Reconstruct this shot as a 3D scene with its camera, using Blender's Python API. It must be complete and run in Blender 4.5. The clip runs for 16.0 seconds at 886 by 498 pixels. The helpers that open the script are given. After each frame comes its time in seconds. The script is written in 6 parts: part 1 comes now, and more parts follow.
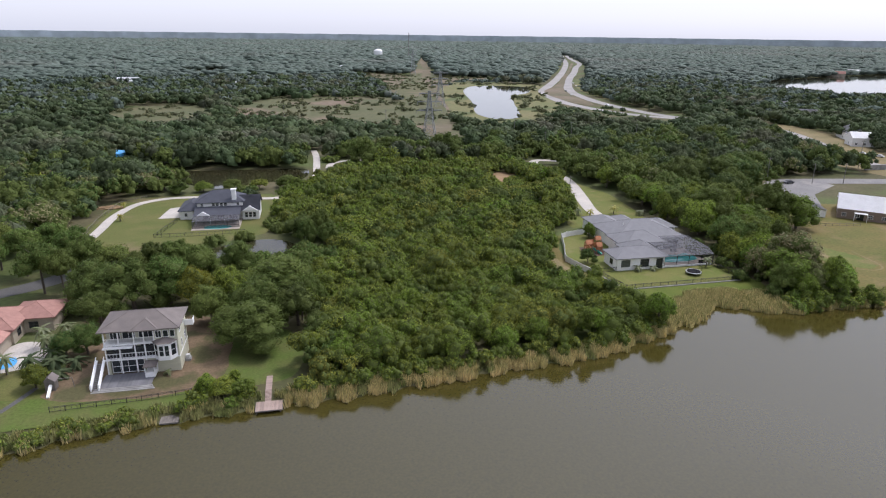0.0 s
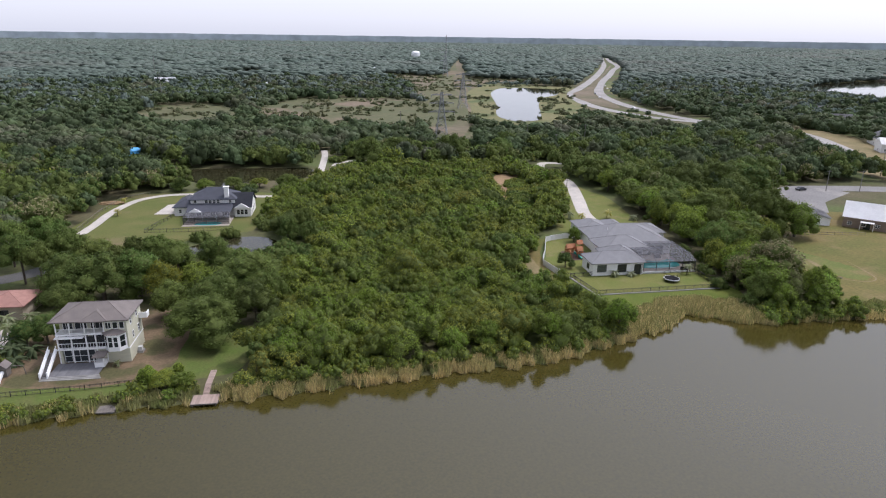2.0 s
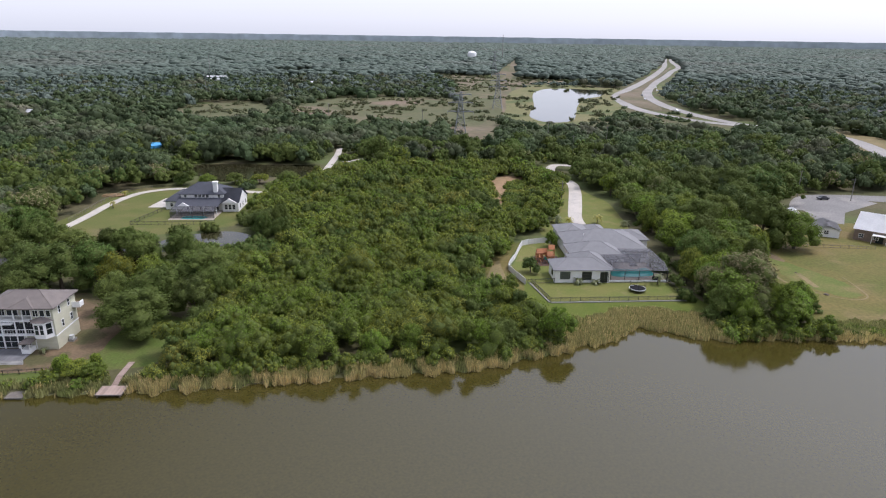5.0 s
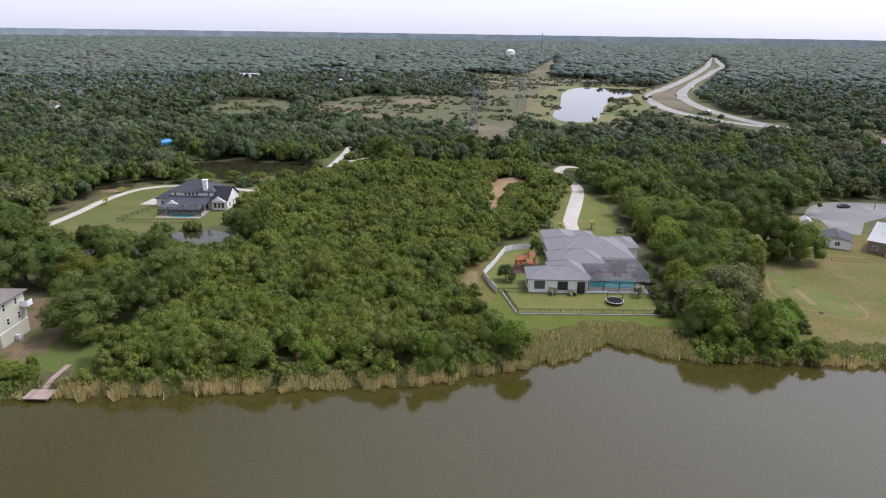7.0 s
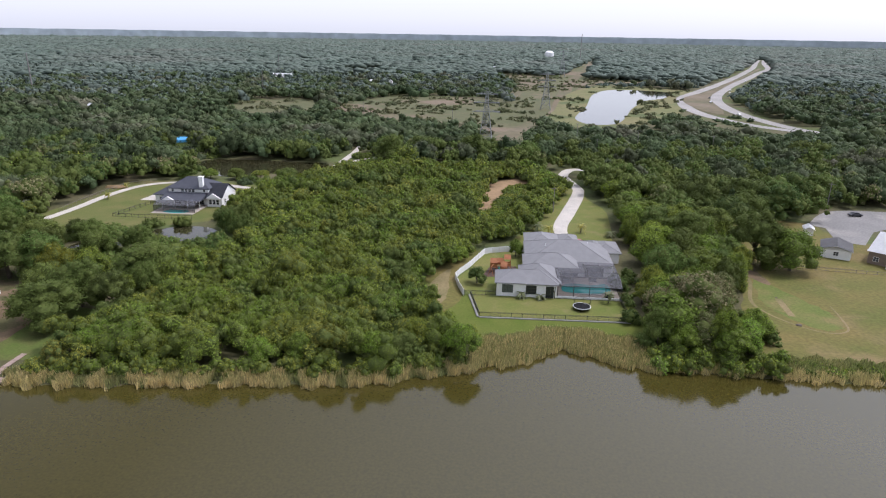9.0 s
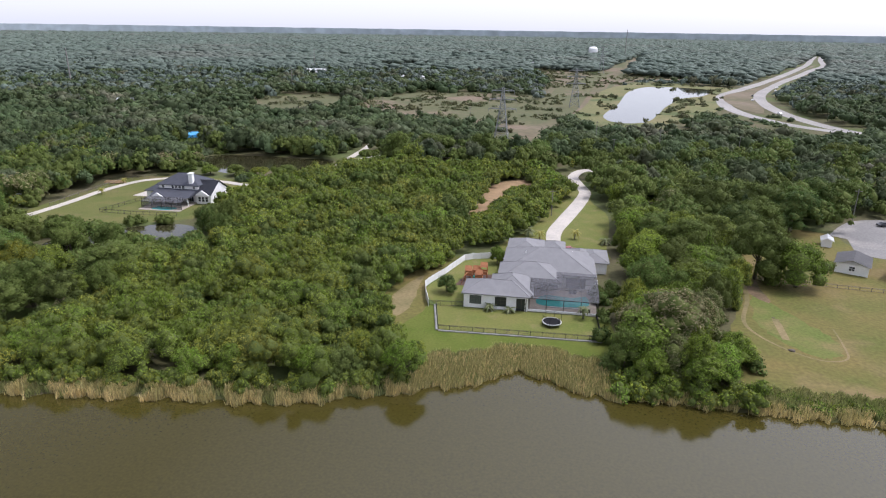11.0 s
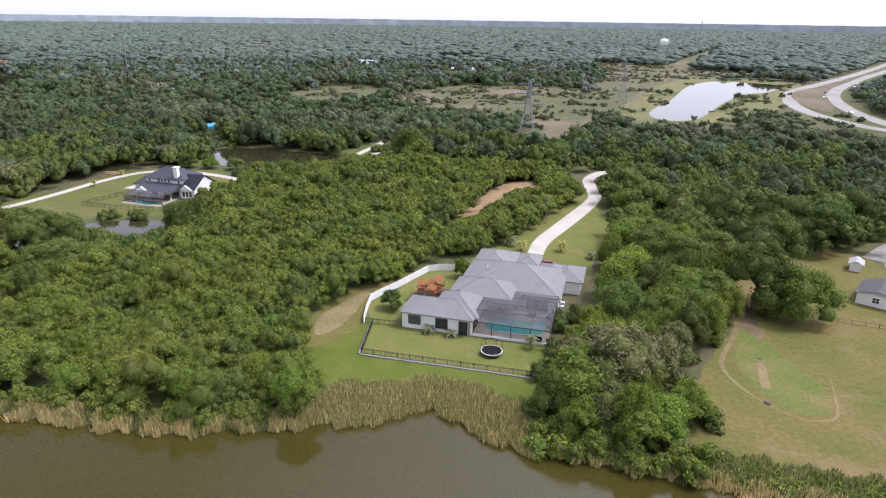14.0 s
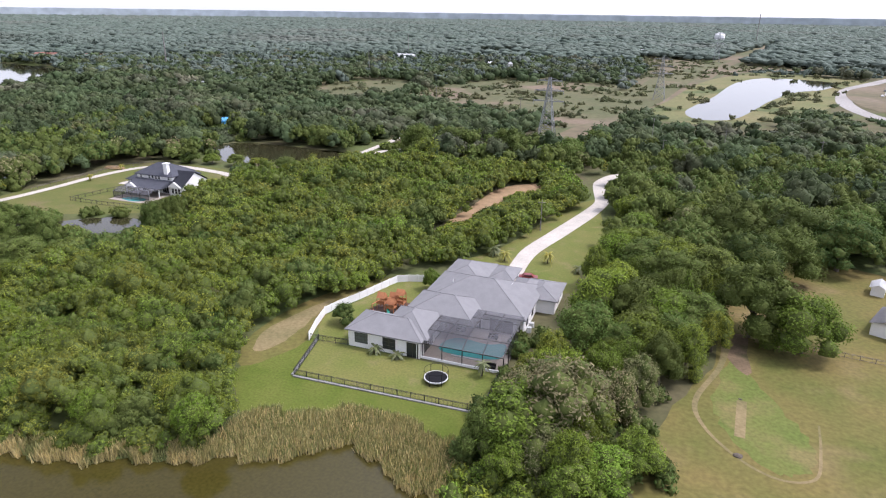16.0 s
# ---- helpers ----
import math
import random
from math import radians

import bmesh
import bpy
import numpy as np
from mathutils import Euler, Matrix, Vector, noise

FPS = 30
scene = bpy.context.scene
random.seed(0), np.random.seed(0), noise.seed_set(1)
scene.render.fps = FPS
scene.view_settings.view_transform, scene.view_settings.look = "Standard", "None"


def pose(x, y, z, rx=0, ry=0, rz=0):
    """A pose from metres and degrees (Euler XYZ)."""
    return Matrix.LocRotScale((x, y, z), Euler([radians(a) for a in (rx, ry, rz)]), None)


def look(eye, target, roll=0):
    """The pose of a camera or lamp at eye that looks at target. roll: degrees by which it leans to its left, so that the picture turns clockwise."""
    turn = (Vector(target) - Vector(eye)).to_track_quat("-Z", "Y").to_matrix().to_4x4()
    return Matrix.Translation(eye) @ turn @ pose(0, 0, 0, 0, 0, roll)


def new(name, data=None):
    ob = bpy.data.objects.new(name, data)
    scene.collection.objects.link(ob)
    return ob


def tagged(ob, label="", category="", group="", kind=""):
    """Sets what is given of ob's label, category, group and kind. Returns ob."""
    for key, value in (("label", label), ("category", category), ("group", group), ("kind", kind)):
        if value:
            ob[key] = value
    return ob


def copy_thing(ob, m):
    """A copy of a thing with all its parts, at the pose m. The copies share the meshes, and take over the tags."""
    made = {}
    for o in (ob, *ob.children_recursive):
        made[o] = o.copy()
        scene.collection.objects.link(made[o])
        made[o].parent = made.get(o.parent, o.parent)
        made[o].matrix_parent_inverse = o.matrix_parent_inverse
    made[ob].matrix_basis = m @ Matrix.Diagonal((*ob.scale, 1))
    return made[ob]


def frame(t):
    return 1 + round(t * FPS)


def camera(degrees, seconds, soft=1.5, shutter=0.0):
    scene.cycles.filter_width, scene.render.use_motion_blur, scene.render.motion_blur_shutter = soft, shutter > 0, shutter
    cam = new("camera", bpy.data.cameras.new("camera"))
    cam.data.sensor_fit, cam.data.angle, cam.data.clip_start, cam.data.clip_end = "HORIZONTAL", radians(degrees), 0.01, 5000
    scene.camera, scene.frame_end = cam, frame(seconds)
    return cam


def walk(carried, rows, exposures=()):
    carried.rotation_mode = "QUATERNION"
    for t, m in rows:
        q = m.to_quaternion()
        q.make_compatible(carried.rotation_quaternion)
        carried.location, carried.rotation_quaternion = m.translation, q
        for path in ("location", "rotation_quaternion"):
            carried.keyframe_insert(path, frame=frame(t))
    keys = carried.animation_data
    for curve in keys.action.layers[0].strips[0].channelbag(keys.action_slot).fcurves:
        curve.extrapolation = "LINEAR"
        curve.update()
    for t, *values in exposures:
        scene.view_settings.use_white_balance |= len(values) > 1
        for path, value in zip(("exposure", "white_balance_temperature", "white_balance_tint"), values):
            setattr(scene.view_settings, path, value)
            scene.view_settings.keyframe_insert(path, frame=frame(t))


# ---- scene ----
cam = camera(69.1, 16.0, soft=1.15)
METRES, EYE, TILT, LEAN, TURN = 153.8, 60.0, 2.0, 0.0, -12.0
ROWS = [
    (0.0, 0.0, 0.0, 0.0, 0.25, -20.48, -0.68),
    (0.5, 0.0289, 0.0009, 0.0001, 1.2, -20.46, -0.66),
    (1.0, 0.0577, 0.0023, -0.0001, 2.14, -20.44, -0.64),
    (1.5, 0.0865, 0.0041, -0.0006, 3.08, -20.39, -0.62),
    (2.0, 0.1153, 0.0063, -0.0013, 4.02, -20.35, -0.61),
    (2.5, 0.144, 0.0088, -0.0019, 4.97, -20.31, -0.61),
    (3.0, 0.1729, 0.0117, -0.0028, 5.91, -20.28, -0.58),
    (3.5, 0.2016, 0.0152, -0.0034, 6.85, -20.25, -0.56),
    (4.0, 0.23, 0.021, -0.0045, 7.79, -20.23, -0.52),
    (6.5, 0.3601, 0.1044, -0.0089, 12.58, -20.55, -0.35),
    (7.0, 0.3869, 0.114, -0.0096, 13.52, -20.53, -0.32),
    (7.5, 0.4146, 0.1212, -0.0098, 14.5, -20.47, -0.32),
    (8.0, 0.4424, 0.1281, -0.0104, 15.47, -20.42, -0.33),
    (8.5, 0.4693, 0.1373, -0.0114, 16.43, -20.41, -0.32),
    (9.0, 0.4942, 0.1524, -0.0127, 17.37, -20.43, -0.27),
    (11.5, 0.6037, 0.2778, -0.0207, 22.54, -20.89, -0.04),
    (12.0, 0.6237, 0.3042, -0.0219, 23.59, -21.0, -0.01),
    (12.5, 0.6434, 0.3308, -0.0233, 24.65, -21.1, 0.03),
    (13.0, 0.6627, 0.3582, -0.0248, 25.71, -21.21, 0.1),
    (13.5, 0.6807, 0.3861, -0.0264, 26.77, -21.32, 0.11),
    (14.0, 0.6973, 0.4132, -0.0277, 27.8, -21.44, 0.17),
    (14.5, 0.7143, 0.4429, -0.0292, 28.9, -21.56, 0.22),
    (15.0, 0.7304, 0.4733, -0.0305, 30.0, -21.68, 0.25),
    (15.5, 0.7458, 0.5046, -0.0316, 31.15, -21.81, 0.28),
    (16.0, 0.7602, 0.5365, -0.0331, 32.3, -21.92, 0.33),
]
walk(cam, [(t, pose(0, 0, EYE, TILT, LEAN, TURN) @ pose(METRES * x, METRES * y, METRES * z, 90 + pitch, roll, yaw)) for t, x, y, z, yaw, pitch, roll in ROWS],
     exposures=[(0.0, -0.12, 6230, 18), (4.0, -0.09, 6230, 18), (9.0, -0.01, 6230, 18), (12.5, 0.17, 6280, 19), (16.0, 0.33, 6280, 21)])

# ---- light ----
SUN_ELEV, SUN_FROM = 60.0, (0.85, 0.40)
world = bpy.data.worlds.new("sky")
scene.world = world
world.use_nodes = True
wn, wl = world.node_tree.nodes, world.node_tree.links
sky = wn.new("ShaderNodeTexSky")
sky.sky_type = "NISHITA"
sky.sun_disc = False
sky.sun_elevation = radians(SUN_ELEV)
sky.sun_rotation = math.atan2(SUN_FROM[0], SUN_FROM[1])
sky.dust_density, sky.air_density, sky.ozone_density = 1.5, 1.0, 1.0
grey = wn.new("ShaderNodeHueSaturation")
grey.inputs["Saturation"].default_value = 0.4
wl.new(sky.outputs[0], grey.inputs["Color"])
# a thin bright overcast over the clear sky
cloud = wn.new("ShaderNodeMix")
cloud.data_type, cloud.clamp_result = "RGBA", False
cloud.inputs["Factor"].default_value = 0.48
wl.new(grey.outputs[0], cloud.inputs["A"])
# the overcast is thinner and brighter round the hidden sun, and evenly pale in the haze over the horizon
sky_way = wn.new("ShaderNodeTexCoord").outputs["Generated"]
towards = wn.new("ShaderNodeVectorMath")
towards.operation = "DOT_PRODUCT"
flat_len = math.hypot(*SUN_FROM)
towards.inputs[1].default_value = [SUN_FROM[0] / flat_len * math.cos(radians(SUN_ELEV)), SUN_FROM[1] / flat_len * math.cos(radians(SUN_ELEV)), math.sin(radians(SUN_ELEV))]
wl.new(sky_way, towards.inputs[0])
glow = wn.new("ShaderNodeMapRange")
for key, value in (("From Min", 0.40), ("From Max", 0.85), ("To Min", 0.18), ("To Max", 2.35)):
    glow.inputs[key].default_value = value
wl.new(towards.outputs["Value"], glow.inputs["Value"])
height = wn.new("ShaderNodeSeparateXYZ")
wl.new(sky_way, height.inputs[0])
above = wn.new("ShaderNodeMapRange")
above.inputs["From Min"].default_value, above.inputs["From Max"].default_value = 0.18, 0.48
wl.new(height.outputs["Z"], above.inputs["Value"])
level = wn.new("ShaderNodeMix")
level.inputs["A"].default_value = 1.0
wl.new(above.outputs[0], level.inputs["Factor"])
wl.new(glow.outputs[0], level.inputs["B"])
veil = wn.new("ShaderNodeVectorMath")
veil.operation = "SCALE"
veil.inputs[0].default_value = (8.6, 9.2, 10.4)
wl.new(level.outputs["Result"], veil.inputs["Scale"])
wl.new(veil.outputs["Vector"], cloud.inputs["B"])
wl.new(cloud.outputs["Result"], wn["Background"].inputs["Color"])
wn["Background"].inputs["Strength"].default_value = 0.15
sun_data = bpy.data.lights.new("sun", "SUN")
sun_data.energy, sun_data.angle, sun_data.color = 2.4, radians(6), (1.0, 0.96, 0.90)
sun = new("sun", sun_data)
sx, sy = SUN_FROM
sun.matrix_world = look((sx * 100, sy * 100, 100 * math.hypot(sx, sy) * math.tan(radians(SUN_ELEV))), (0, 0, 0))


# ---- materials ----
def material(name, c1, c2=None, rough=0.8, scale=1.0, fine=None, bump=0.0, metal=0.0, spec=0.5, island=0.0, patch=None, objrand=0.0, trans=0.0, stretch=(1, 1, 1), grain=0.22, tone=0.0):
    """A surface with two scales of variation: broad stains between c1 and c2, and a finer grain."""
    m = bpy.data.materials.new(name)
    m.use_nodes = True
    n, l = m.node_tree.nodes, m.node_tree.links
    b = n["Principled BSDF"]
    b.inputs["Roughness"].default_value = rough
    b.inputs["Metallic"].default_value = metal
    b.inputs["Specular IOR Level"].default_value = spec
    if c2 is None:
        c2 = tuple(v * 0.82 for v in c1)
    co = n.new("ShaderNodeTexCoord")
    mp = n.new("ShaderNodeMapping")
    mp.inputs["Scale"].default_value = stretch
    l.new(co.outputs["Object"], mp.inputs["Vector"])
    big = n.new("ShaderNodeTexNoise")
    big.inputs["Scale"].default_value, big.inputs["Detail"].default_value = scale, 5
    l.new(mp.outputs[0], big.inputs["Vector"])
    ramp = n.new("ShaderNodeMapRange")
    ramp.inputs["From Min"].default_value, ramp.inputs["From Max"].default_value = 0.35, 0.65
    l.new(big.outputs["Fac"], ramp.inputs["Value"])
    mix = n.new("ShaderNodeMix")
    mix.data_type = "RGBA"
    mix.inputs["A"].default_value, mix.inputs["B"].default_value = (*c1, 1), (*c2, 1)
    l.new(ramp.outputs[0], mix.inputs["Factor"])
    out = mix.outputs["Result"]
    if patch:
        colour, size, lo, hi = patch
        pn = n.new("ShaderNodeTexNoise")
        pn.inputs["Scale"].default_value, pn.inputs["Detail"].default_value = size, 6
        l.new(mp.outputs[0], pn.inputs["Vector"])
        pr = n.new("ShaderNodeMapRange")
        pr.inputs["From Min"].default_value, pr.inputs["From Max"].default_value = lo, hi
        l.new(pn.outputs["Fac"], pr.inputs["Value"])
        pm = n.new("ShaderNodeMix")
        pm.data_type = "RGBA"
        pm.inputs["B"].default_value = (*colour, 1)
        l.new(out, pm.inputs["A"])
        l.new(pr.outputs[0], pm.inputs["Factor"])
        out = pm.outputs["Result"]
    fn = n.new("ShaderNodeTexNoise")
    fn.inputs["Scale"].default_value, fn.inputs["Detail"].default_value = fine or scale * 9, 4
    l.new(mp.outputs[0], fn.inputs["Vector"])
    hsv = n.new("ShaderNodeHueSaturation")
    l.new(out, hsv.inputs["Color"])
    val = n.new("ShaderNodeMapRange")
    val.inputs["From Min"].default_value, val.inputs["From Max"].default_value = 0.25, 0.75
    val.inputs["To Min"].default_value, val.inputs["To Max"].default_value = 1 - grain, 1 + grain
    l.new(fn.outputs["Fac"], val.inputs["Value"])
    v = val.outputs[0]
    if island or objrand:
        src = n.new("ShaderNodeNewGeometry").outputs["Random Per Island"] if island else n.new("ShaderNodeObjectInfo").outputs["Random"]
        k = island or objrand
        r = n.new("ShaderNodeMapRange")
        r.inputs["To Min"].default_value, r.inputs["To Max"].default_value = 1 - k, 1 + k
        l.new(src, r.inputs["Value"])
        mul = n.new("ShaderNodeMath")
        mul.operation = "MULTIPLY"
        l.new(v, mul.inputs[0])
        l.new(r.outputs[0], mul.inputs[1])
        v = mul.outputs[0]
    if tone:
        # each plant has a shade and hue of its own
        own = n.new("ShaderNodeAttribute")
        own.attribute_name = "tone"
        add = n.new("ShaderNodeMath")
        l.new(own.outputs["Fac"], add.inputs[0])
        l.new(n.new("ShaderNodeObjectInfo").outputs["Random"], add.inputs[1])
        fract = n.new("ShaderNodeMath")
        fract.operation = "FRACT"
        l.new(add.outputs[0], fract.inputs[0])
        shade = n.new("ShaderNodeMapRange")
        shade.inputs["To Min"].default_value, shade.inputs["To Max"].default_value = 1 - tone, 1 + tone * 1.15
        l.new(fract.outputs[0], shade.inputs["Value"])
        both = n.new("ShaderNodeMath")
        both.operation = "MULTIPLY"
        l.new(v, both.inputs[0])
        l.new(shade.outputs[0], both.inputs[1])
        v = both.outputs[0]
        again = n.new("ShaderNodeMath")
        again.operation = "MULTIPLY"
        again.inputs[1].default_value = 7.31
        l.new(fract.outputs[0], again.inputs[0])
        turn = n.new("ShaderNodeMath")
        turn.operation = "FRACT"
        l.new(again.outputs[0], turn.inputs[0])
        hue = n.new("ShaderNodeMapRange")
        hue.inputs["To Min"].default_value, hue.inputs["To Max"].default_value = 0.5 - tone * 0.075, 0.5 + tone * 0.075
        l.new(turn.outputs[0], hue.inputs["Value"])
        l.new(hue.outputs[0], hsv.inputs["Hue"])
    l.new(v, hsv.inputs["Value"])
    l.new(hsv.outputs[0], b.inputs["Base Color"])
    if bump:
        bp = n.new("ShaderNodeBump")
        bp.inputs["Strength"].default_value, bp.inputs["Distance"].default_value = 0.6, bump
        l.new(fn.outputs["Fac"], bp.inputs["Height"])
        l.new(bp.outputs[0], b.inputs["Normal"])
    if trans:
        tr = n.new("ShaderNodeBsdfTranslucent")
        l.new(hsv.outputs[0], tr.inputs["Color"])
        ms = n.new("ShaderNodeMixShader")
        ms.inputs[0].default_value = trans
        l.new(b.outputs[0], ms.inputs[1])
        l.new(tr.outputs[0], ms.inputs[2])
        l.new(ms.outputs[0], n["Material Output"].inputs["Surface"])
    return m


def leafy(name, c1, c2, patch=None, scale=0.12, island=0.26, tone=0.30):
    return material(name, c1, c2, rough=0.6, scale=scale, fine=0.9, spec=0.08, island=island, patch=patch, trans=0.22, tone=tone)


M_LEAF = leafy("leaf_thicket", (0.118, 0.158, 0.022), (0.158, 0.194, 0.030), ((0.200, 0.206, 0.042), 0.06, 0.52, 0.70))
M_LEAF_DARK = leafy("leaf_dark", (0.060, 0.094, 0.024), (0.084, 0.118, 0.030))
M_LEAF_OAK = leafy("leaf_oak", (0.082, 0.120, 0.028), (0.116, 0.152, 0.036))
M_LEAF_LIGHT = leafy("leaf_light", (0.136, 0.202, 0.024), (0.170, 0.220, 0.036))
M_LEAF_YELLOW = leafy("leaf_yellow", (0.190, 0.176, 0.022), (0.140, 0.150, 0.024))
M_LEAF_GREY = leafy("leaf_grey", (0.200, 0.184, 0.092), (0.164, 0.158, 0.078))
# leaf hull behind the sprays; its darker green puts shade into the gaps
M_INNER = material("inner_leaf_shade", (0.066, 0.090, 0.021), (0.092, 0.114, 0.028), rough=0.9, scale=0.3, fine=2.0, bump=0.25, spec=0.2)
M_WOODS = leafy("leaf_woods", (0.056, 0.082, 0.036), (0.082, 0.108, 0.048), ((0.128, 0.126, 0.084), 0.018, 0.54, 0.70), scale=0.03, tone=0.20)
# far leaf green made paler and bluer; the haze sits in this colour
M_FAR_HAZE = material("leaf_far_haze", (0.084, 0.112, 0.090), (0.106, 0.132, 0.108), rough=0.7, scale=0.006, fine=0.03, spec=0.1, island=0.06, tone=0.13, patch=((0.122, 0.128, 0.108), 0.0022, 0.52, 0.72))
M_SCRUB = leafy("leaf_scrub", (0.105, 0.120, 0.056), (0.135, 0.138, 0.072))
M_REED_TAN = material("reed_tan", (0.620, 0.500, 0.240), (0.460, 0.400, 0.170), rough=0.8, scale=0.3, island=0.40, trans=0.35)
M_REED_GREEN = material("reed_green", (0.225, 0.255, 0.082), (0.320, 0.305, 0.125), rough=0.8, scale=0.3, island=0.40, trans=0.35)
M_BARK = material("bark", (0.110, 0.090, 0.070), (0.070, 0.058, 0.046), rough=0.95, scale=2.0, bump=0.02)
M_GROUND = material("ground_litter", (0.070, 0.074, 0.030), (0.110, 0.095, 0.052), rough=0.95, scale=0.05, fine=0.8, bump=0.05, spec=0.2, patch=((0.085, 0.110, 0.035), 0.02, 0.48, 0.6))
M_LAWN = material("lawn_grass", (0.108, 0.132, 0.028), (0.146, 0.144, 0.042), rough=0.9, scale=0.12, fine=2.5, bump=0.03, spec=0.2, patch=((0.166, 0.150, 0.060), 0.25, 0.54, 0.72))
# a darker lawn_grass, with the shade put into its colour
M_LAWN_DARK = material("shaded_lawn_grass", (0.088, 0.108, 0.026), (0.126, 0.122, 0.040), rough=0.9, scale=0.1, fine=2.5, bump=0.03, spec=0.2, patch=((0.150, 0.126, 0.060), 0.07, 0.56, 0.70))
M_GREEN = material("bank_grass", (0.078, 0.108, 0.014), (0.108, 0.124, 0.024), rough=0.9, scale=0.15, fine=2.5, bump=0.03, spec=0.2)
M_FIELD = material("field_grass", (0.150, 0.120, 0.040), (0.100, 0.106, 0.026), rough=0.9, scale=0.07, fine=1.2, bump=0.03, spec=0.2, patch=((0.185, 0.138, 0.064), 0.06, 0.53, 0.68))
M_DRY = material("dry_grass", (0.215, 0.168, 0.086), (0.155, 0.134, 0.062), rough=0.95, scale=0.1, fine=1.5, bump=0.03, spec=0.2)
M_SOIL = material("bare_soil", (0.300, 0.200, 0.115), (0.225, 0.155, 0.085), rough=0.95, scale=0.25, fine=2.0, bump=0.03, spec=0.2)
# bare soil, its colour darkened to hold the tree shade on the yard
M_YARD = material("shaded_yard_soil", (0.170, 0.120, 0.074), (0.120, 0.088, 0.054), rough=0.95, scale=0.25, fine=2.0, bump=0.04, spec=0.2, patch=((0.085, 0.080, 0.036), 0.16, 0.5, 0.6))
M_MEADOW = material("meadow_grass", (0.150, 0.118, 0.078), (0.112, 0.106, 0.058), rough=0.95, scale=0.012, fine=0.15, spec=0.2, patch=((0.175, 0.140, 0.100), 0.01, 0.52, 0.66))
M_SCRUBLAND = material("scrub_grass", (0.088, 0.098, 0.046), (0.115, 0.110, 0.056), rough=0.95, scale=0.02, fine=0.3, spec=0.2, patch=((0.175, 0.135, 0.095), 0.013, 0.54, 0.64))
M_BANK = material("rough_bank_grass", (0.130, 0.140, 0.056), (0.175, 0.155, 0.074), rough=0.95, scale=0.03, fine=0.4, spec=0.2, patch=((0.085, 0.105, 0.040), 0.02, 0.52, 0.62))
# shore lawn green, first darkened for tree shade, then lightened again
M_SHORE_LAWN = material("shore_lawn_grass", (0.082, 0.118, 0.024), (0.104, 0.112, 0.036), rough=0.95, scale=0.2, fine=2.0, bump=0.03, spec=0.2)
M_CONCRETE = material("concrete_drive", (0.480, 0.440, 0.390), (0.400, 0.370, 0.330), rough=0.85, scale=0.2, fine=3.0, bump=0.005)
M_ASPHALT = material("asphalt", (0.120, 0.115, 0.108), (0.090, 0.088, 0.085), rough=0.9, scale=0.08, fine=3.0)
M_ROAD = material("pale_road", (0.300, 0.285, 0.265), (0.240, 0.228, 0.212), rough=0.9, scale=0.02, fine=0.6)
M_LOT = material("worn_asphalt", (0.205, 0.196, 0.186), (0.160, 0.154, 0.147), rough=0.9, scale=0.06, fine=1.5, patch=((0.250, 0.235, 0.215), 0.05, 0.55, 0.65))
M_WATER = material("lake_water", (0.044, 0.037, 0.008), (0.050, 0.042, 0.010), rough=0.09, scale=0.008, fine=2.2, bump=0.0005, spec=0.5)
M_WATER.node_tree.nodes["Principled BSDF"].inputs["IOR"].default_value = 1.48
M_POND = material("pond_water", (0.030, 0.028, 0.014), (0.036, 0.034, 0.016), rough=0.05, scale=0.05, fine=1.2, bump=0.004)


# ---- mesh helpers ----
rng = np.random.default_rng(7)


def part(name, bm, mat, parent=None, label="", smooth=False):
    me = bpy.data.meshes.new(name)
    bmesh.ops.recalc_face_normals(bm, faces=bm.faces[:])
    bm.to_mesh(me)
    bm.free()
    me.materials.append(mat)
    if smooth:
        me.polygons.foreach_set("use_smooth", [True] * len(me.polygons))
    ob = new(name, me)
    ob.parent = parent
    if label:
        ob["label"] = label
    return ob


def quads(name, v, f, mats, index=None, parent=None, tone=None):
    """One mesh from arrays of places and four-cornered faces."""
    me = bpy.data.meshes.new(name)
    v, f = np.asarray(v, dtype=np.float32), np.asarray(f, dtype=np.int32)
    me.vertices.add(len(v))
    me.vertices.foreach_set("co", v.ravel())
    me.loops.add(f.size)
    me.loops.foreach_set("vertex_index", f.ravel())
    me.polygons.add(len(f))
    me.polygons.foreach_set("loop_start", np.arange(0, f.size, f.shape[1], dtype=np.int32))
    for m in mats:
        me.materials.append(m)
    if index is not None:
        me.polygons.foreach_set("material_index", np.asarray(index, dtype=np.int32))
        me.polygons.foreach_set("use_smooth", np.asarray(index, dtype=bool))
    if tone is not None:
        me.attributes.new("tone", "FLOAT", "POINT").data.foreach_set("value", np.asarray(tone, dtype=np.float32))
    me.update(calc_edges=True)
    ob = new(name, me)
    ob.parent = parent
    return ob


def rounded(pts, steps=6, rough=0.0):
    """A closed smooth outline through the corners, a little uneven."""
    p, out = [Vector((*q, 0)) for q in pts], []
    for i in range(len(p)):
        a, b, c, d = p[i - 1], p[i], p[(i + 1) % len(p)], p[(i + 2) % len(p)]
        for k in range(steps):
            t = k / steps
            q = 0.5 * (2 * b + (c - a) * t + (2 * a - 5 * b + 4 * c - d) * t * t + (3 * b - a - 3 * c + d) * t ** 3)
            out.append((q.x + rough * (rng.random() - 0.5) * 2, q.y + rough * (rng.random() - 0.5) * 2))
    return out


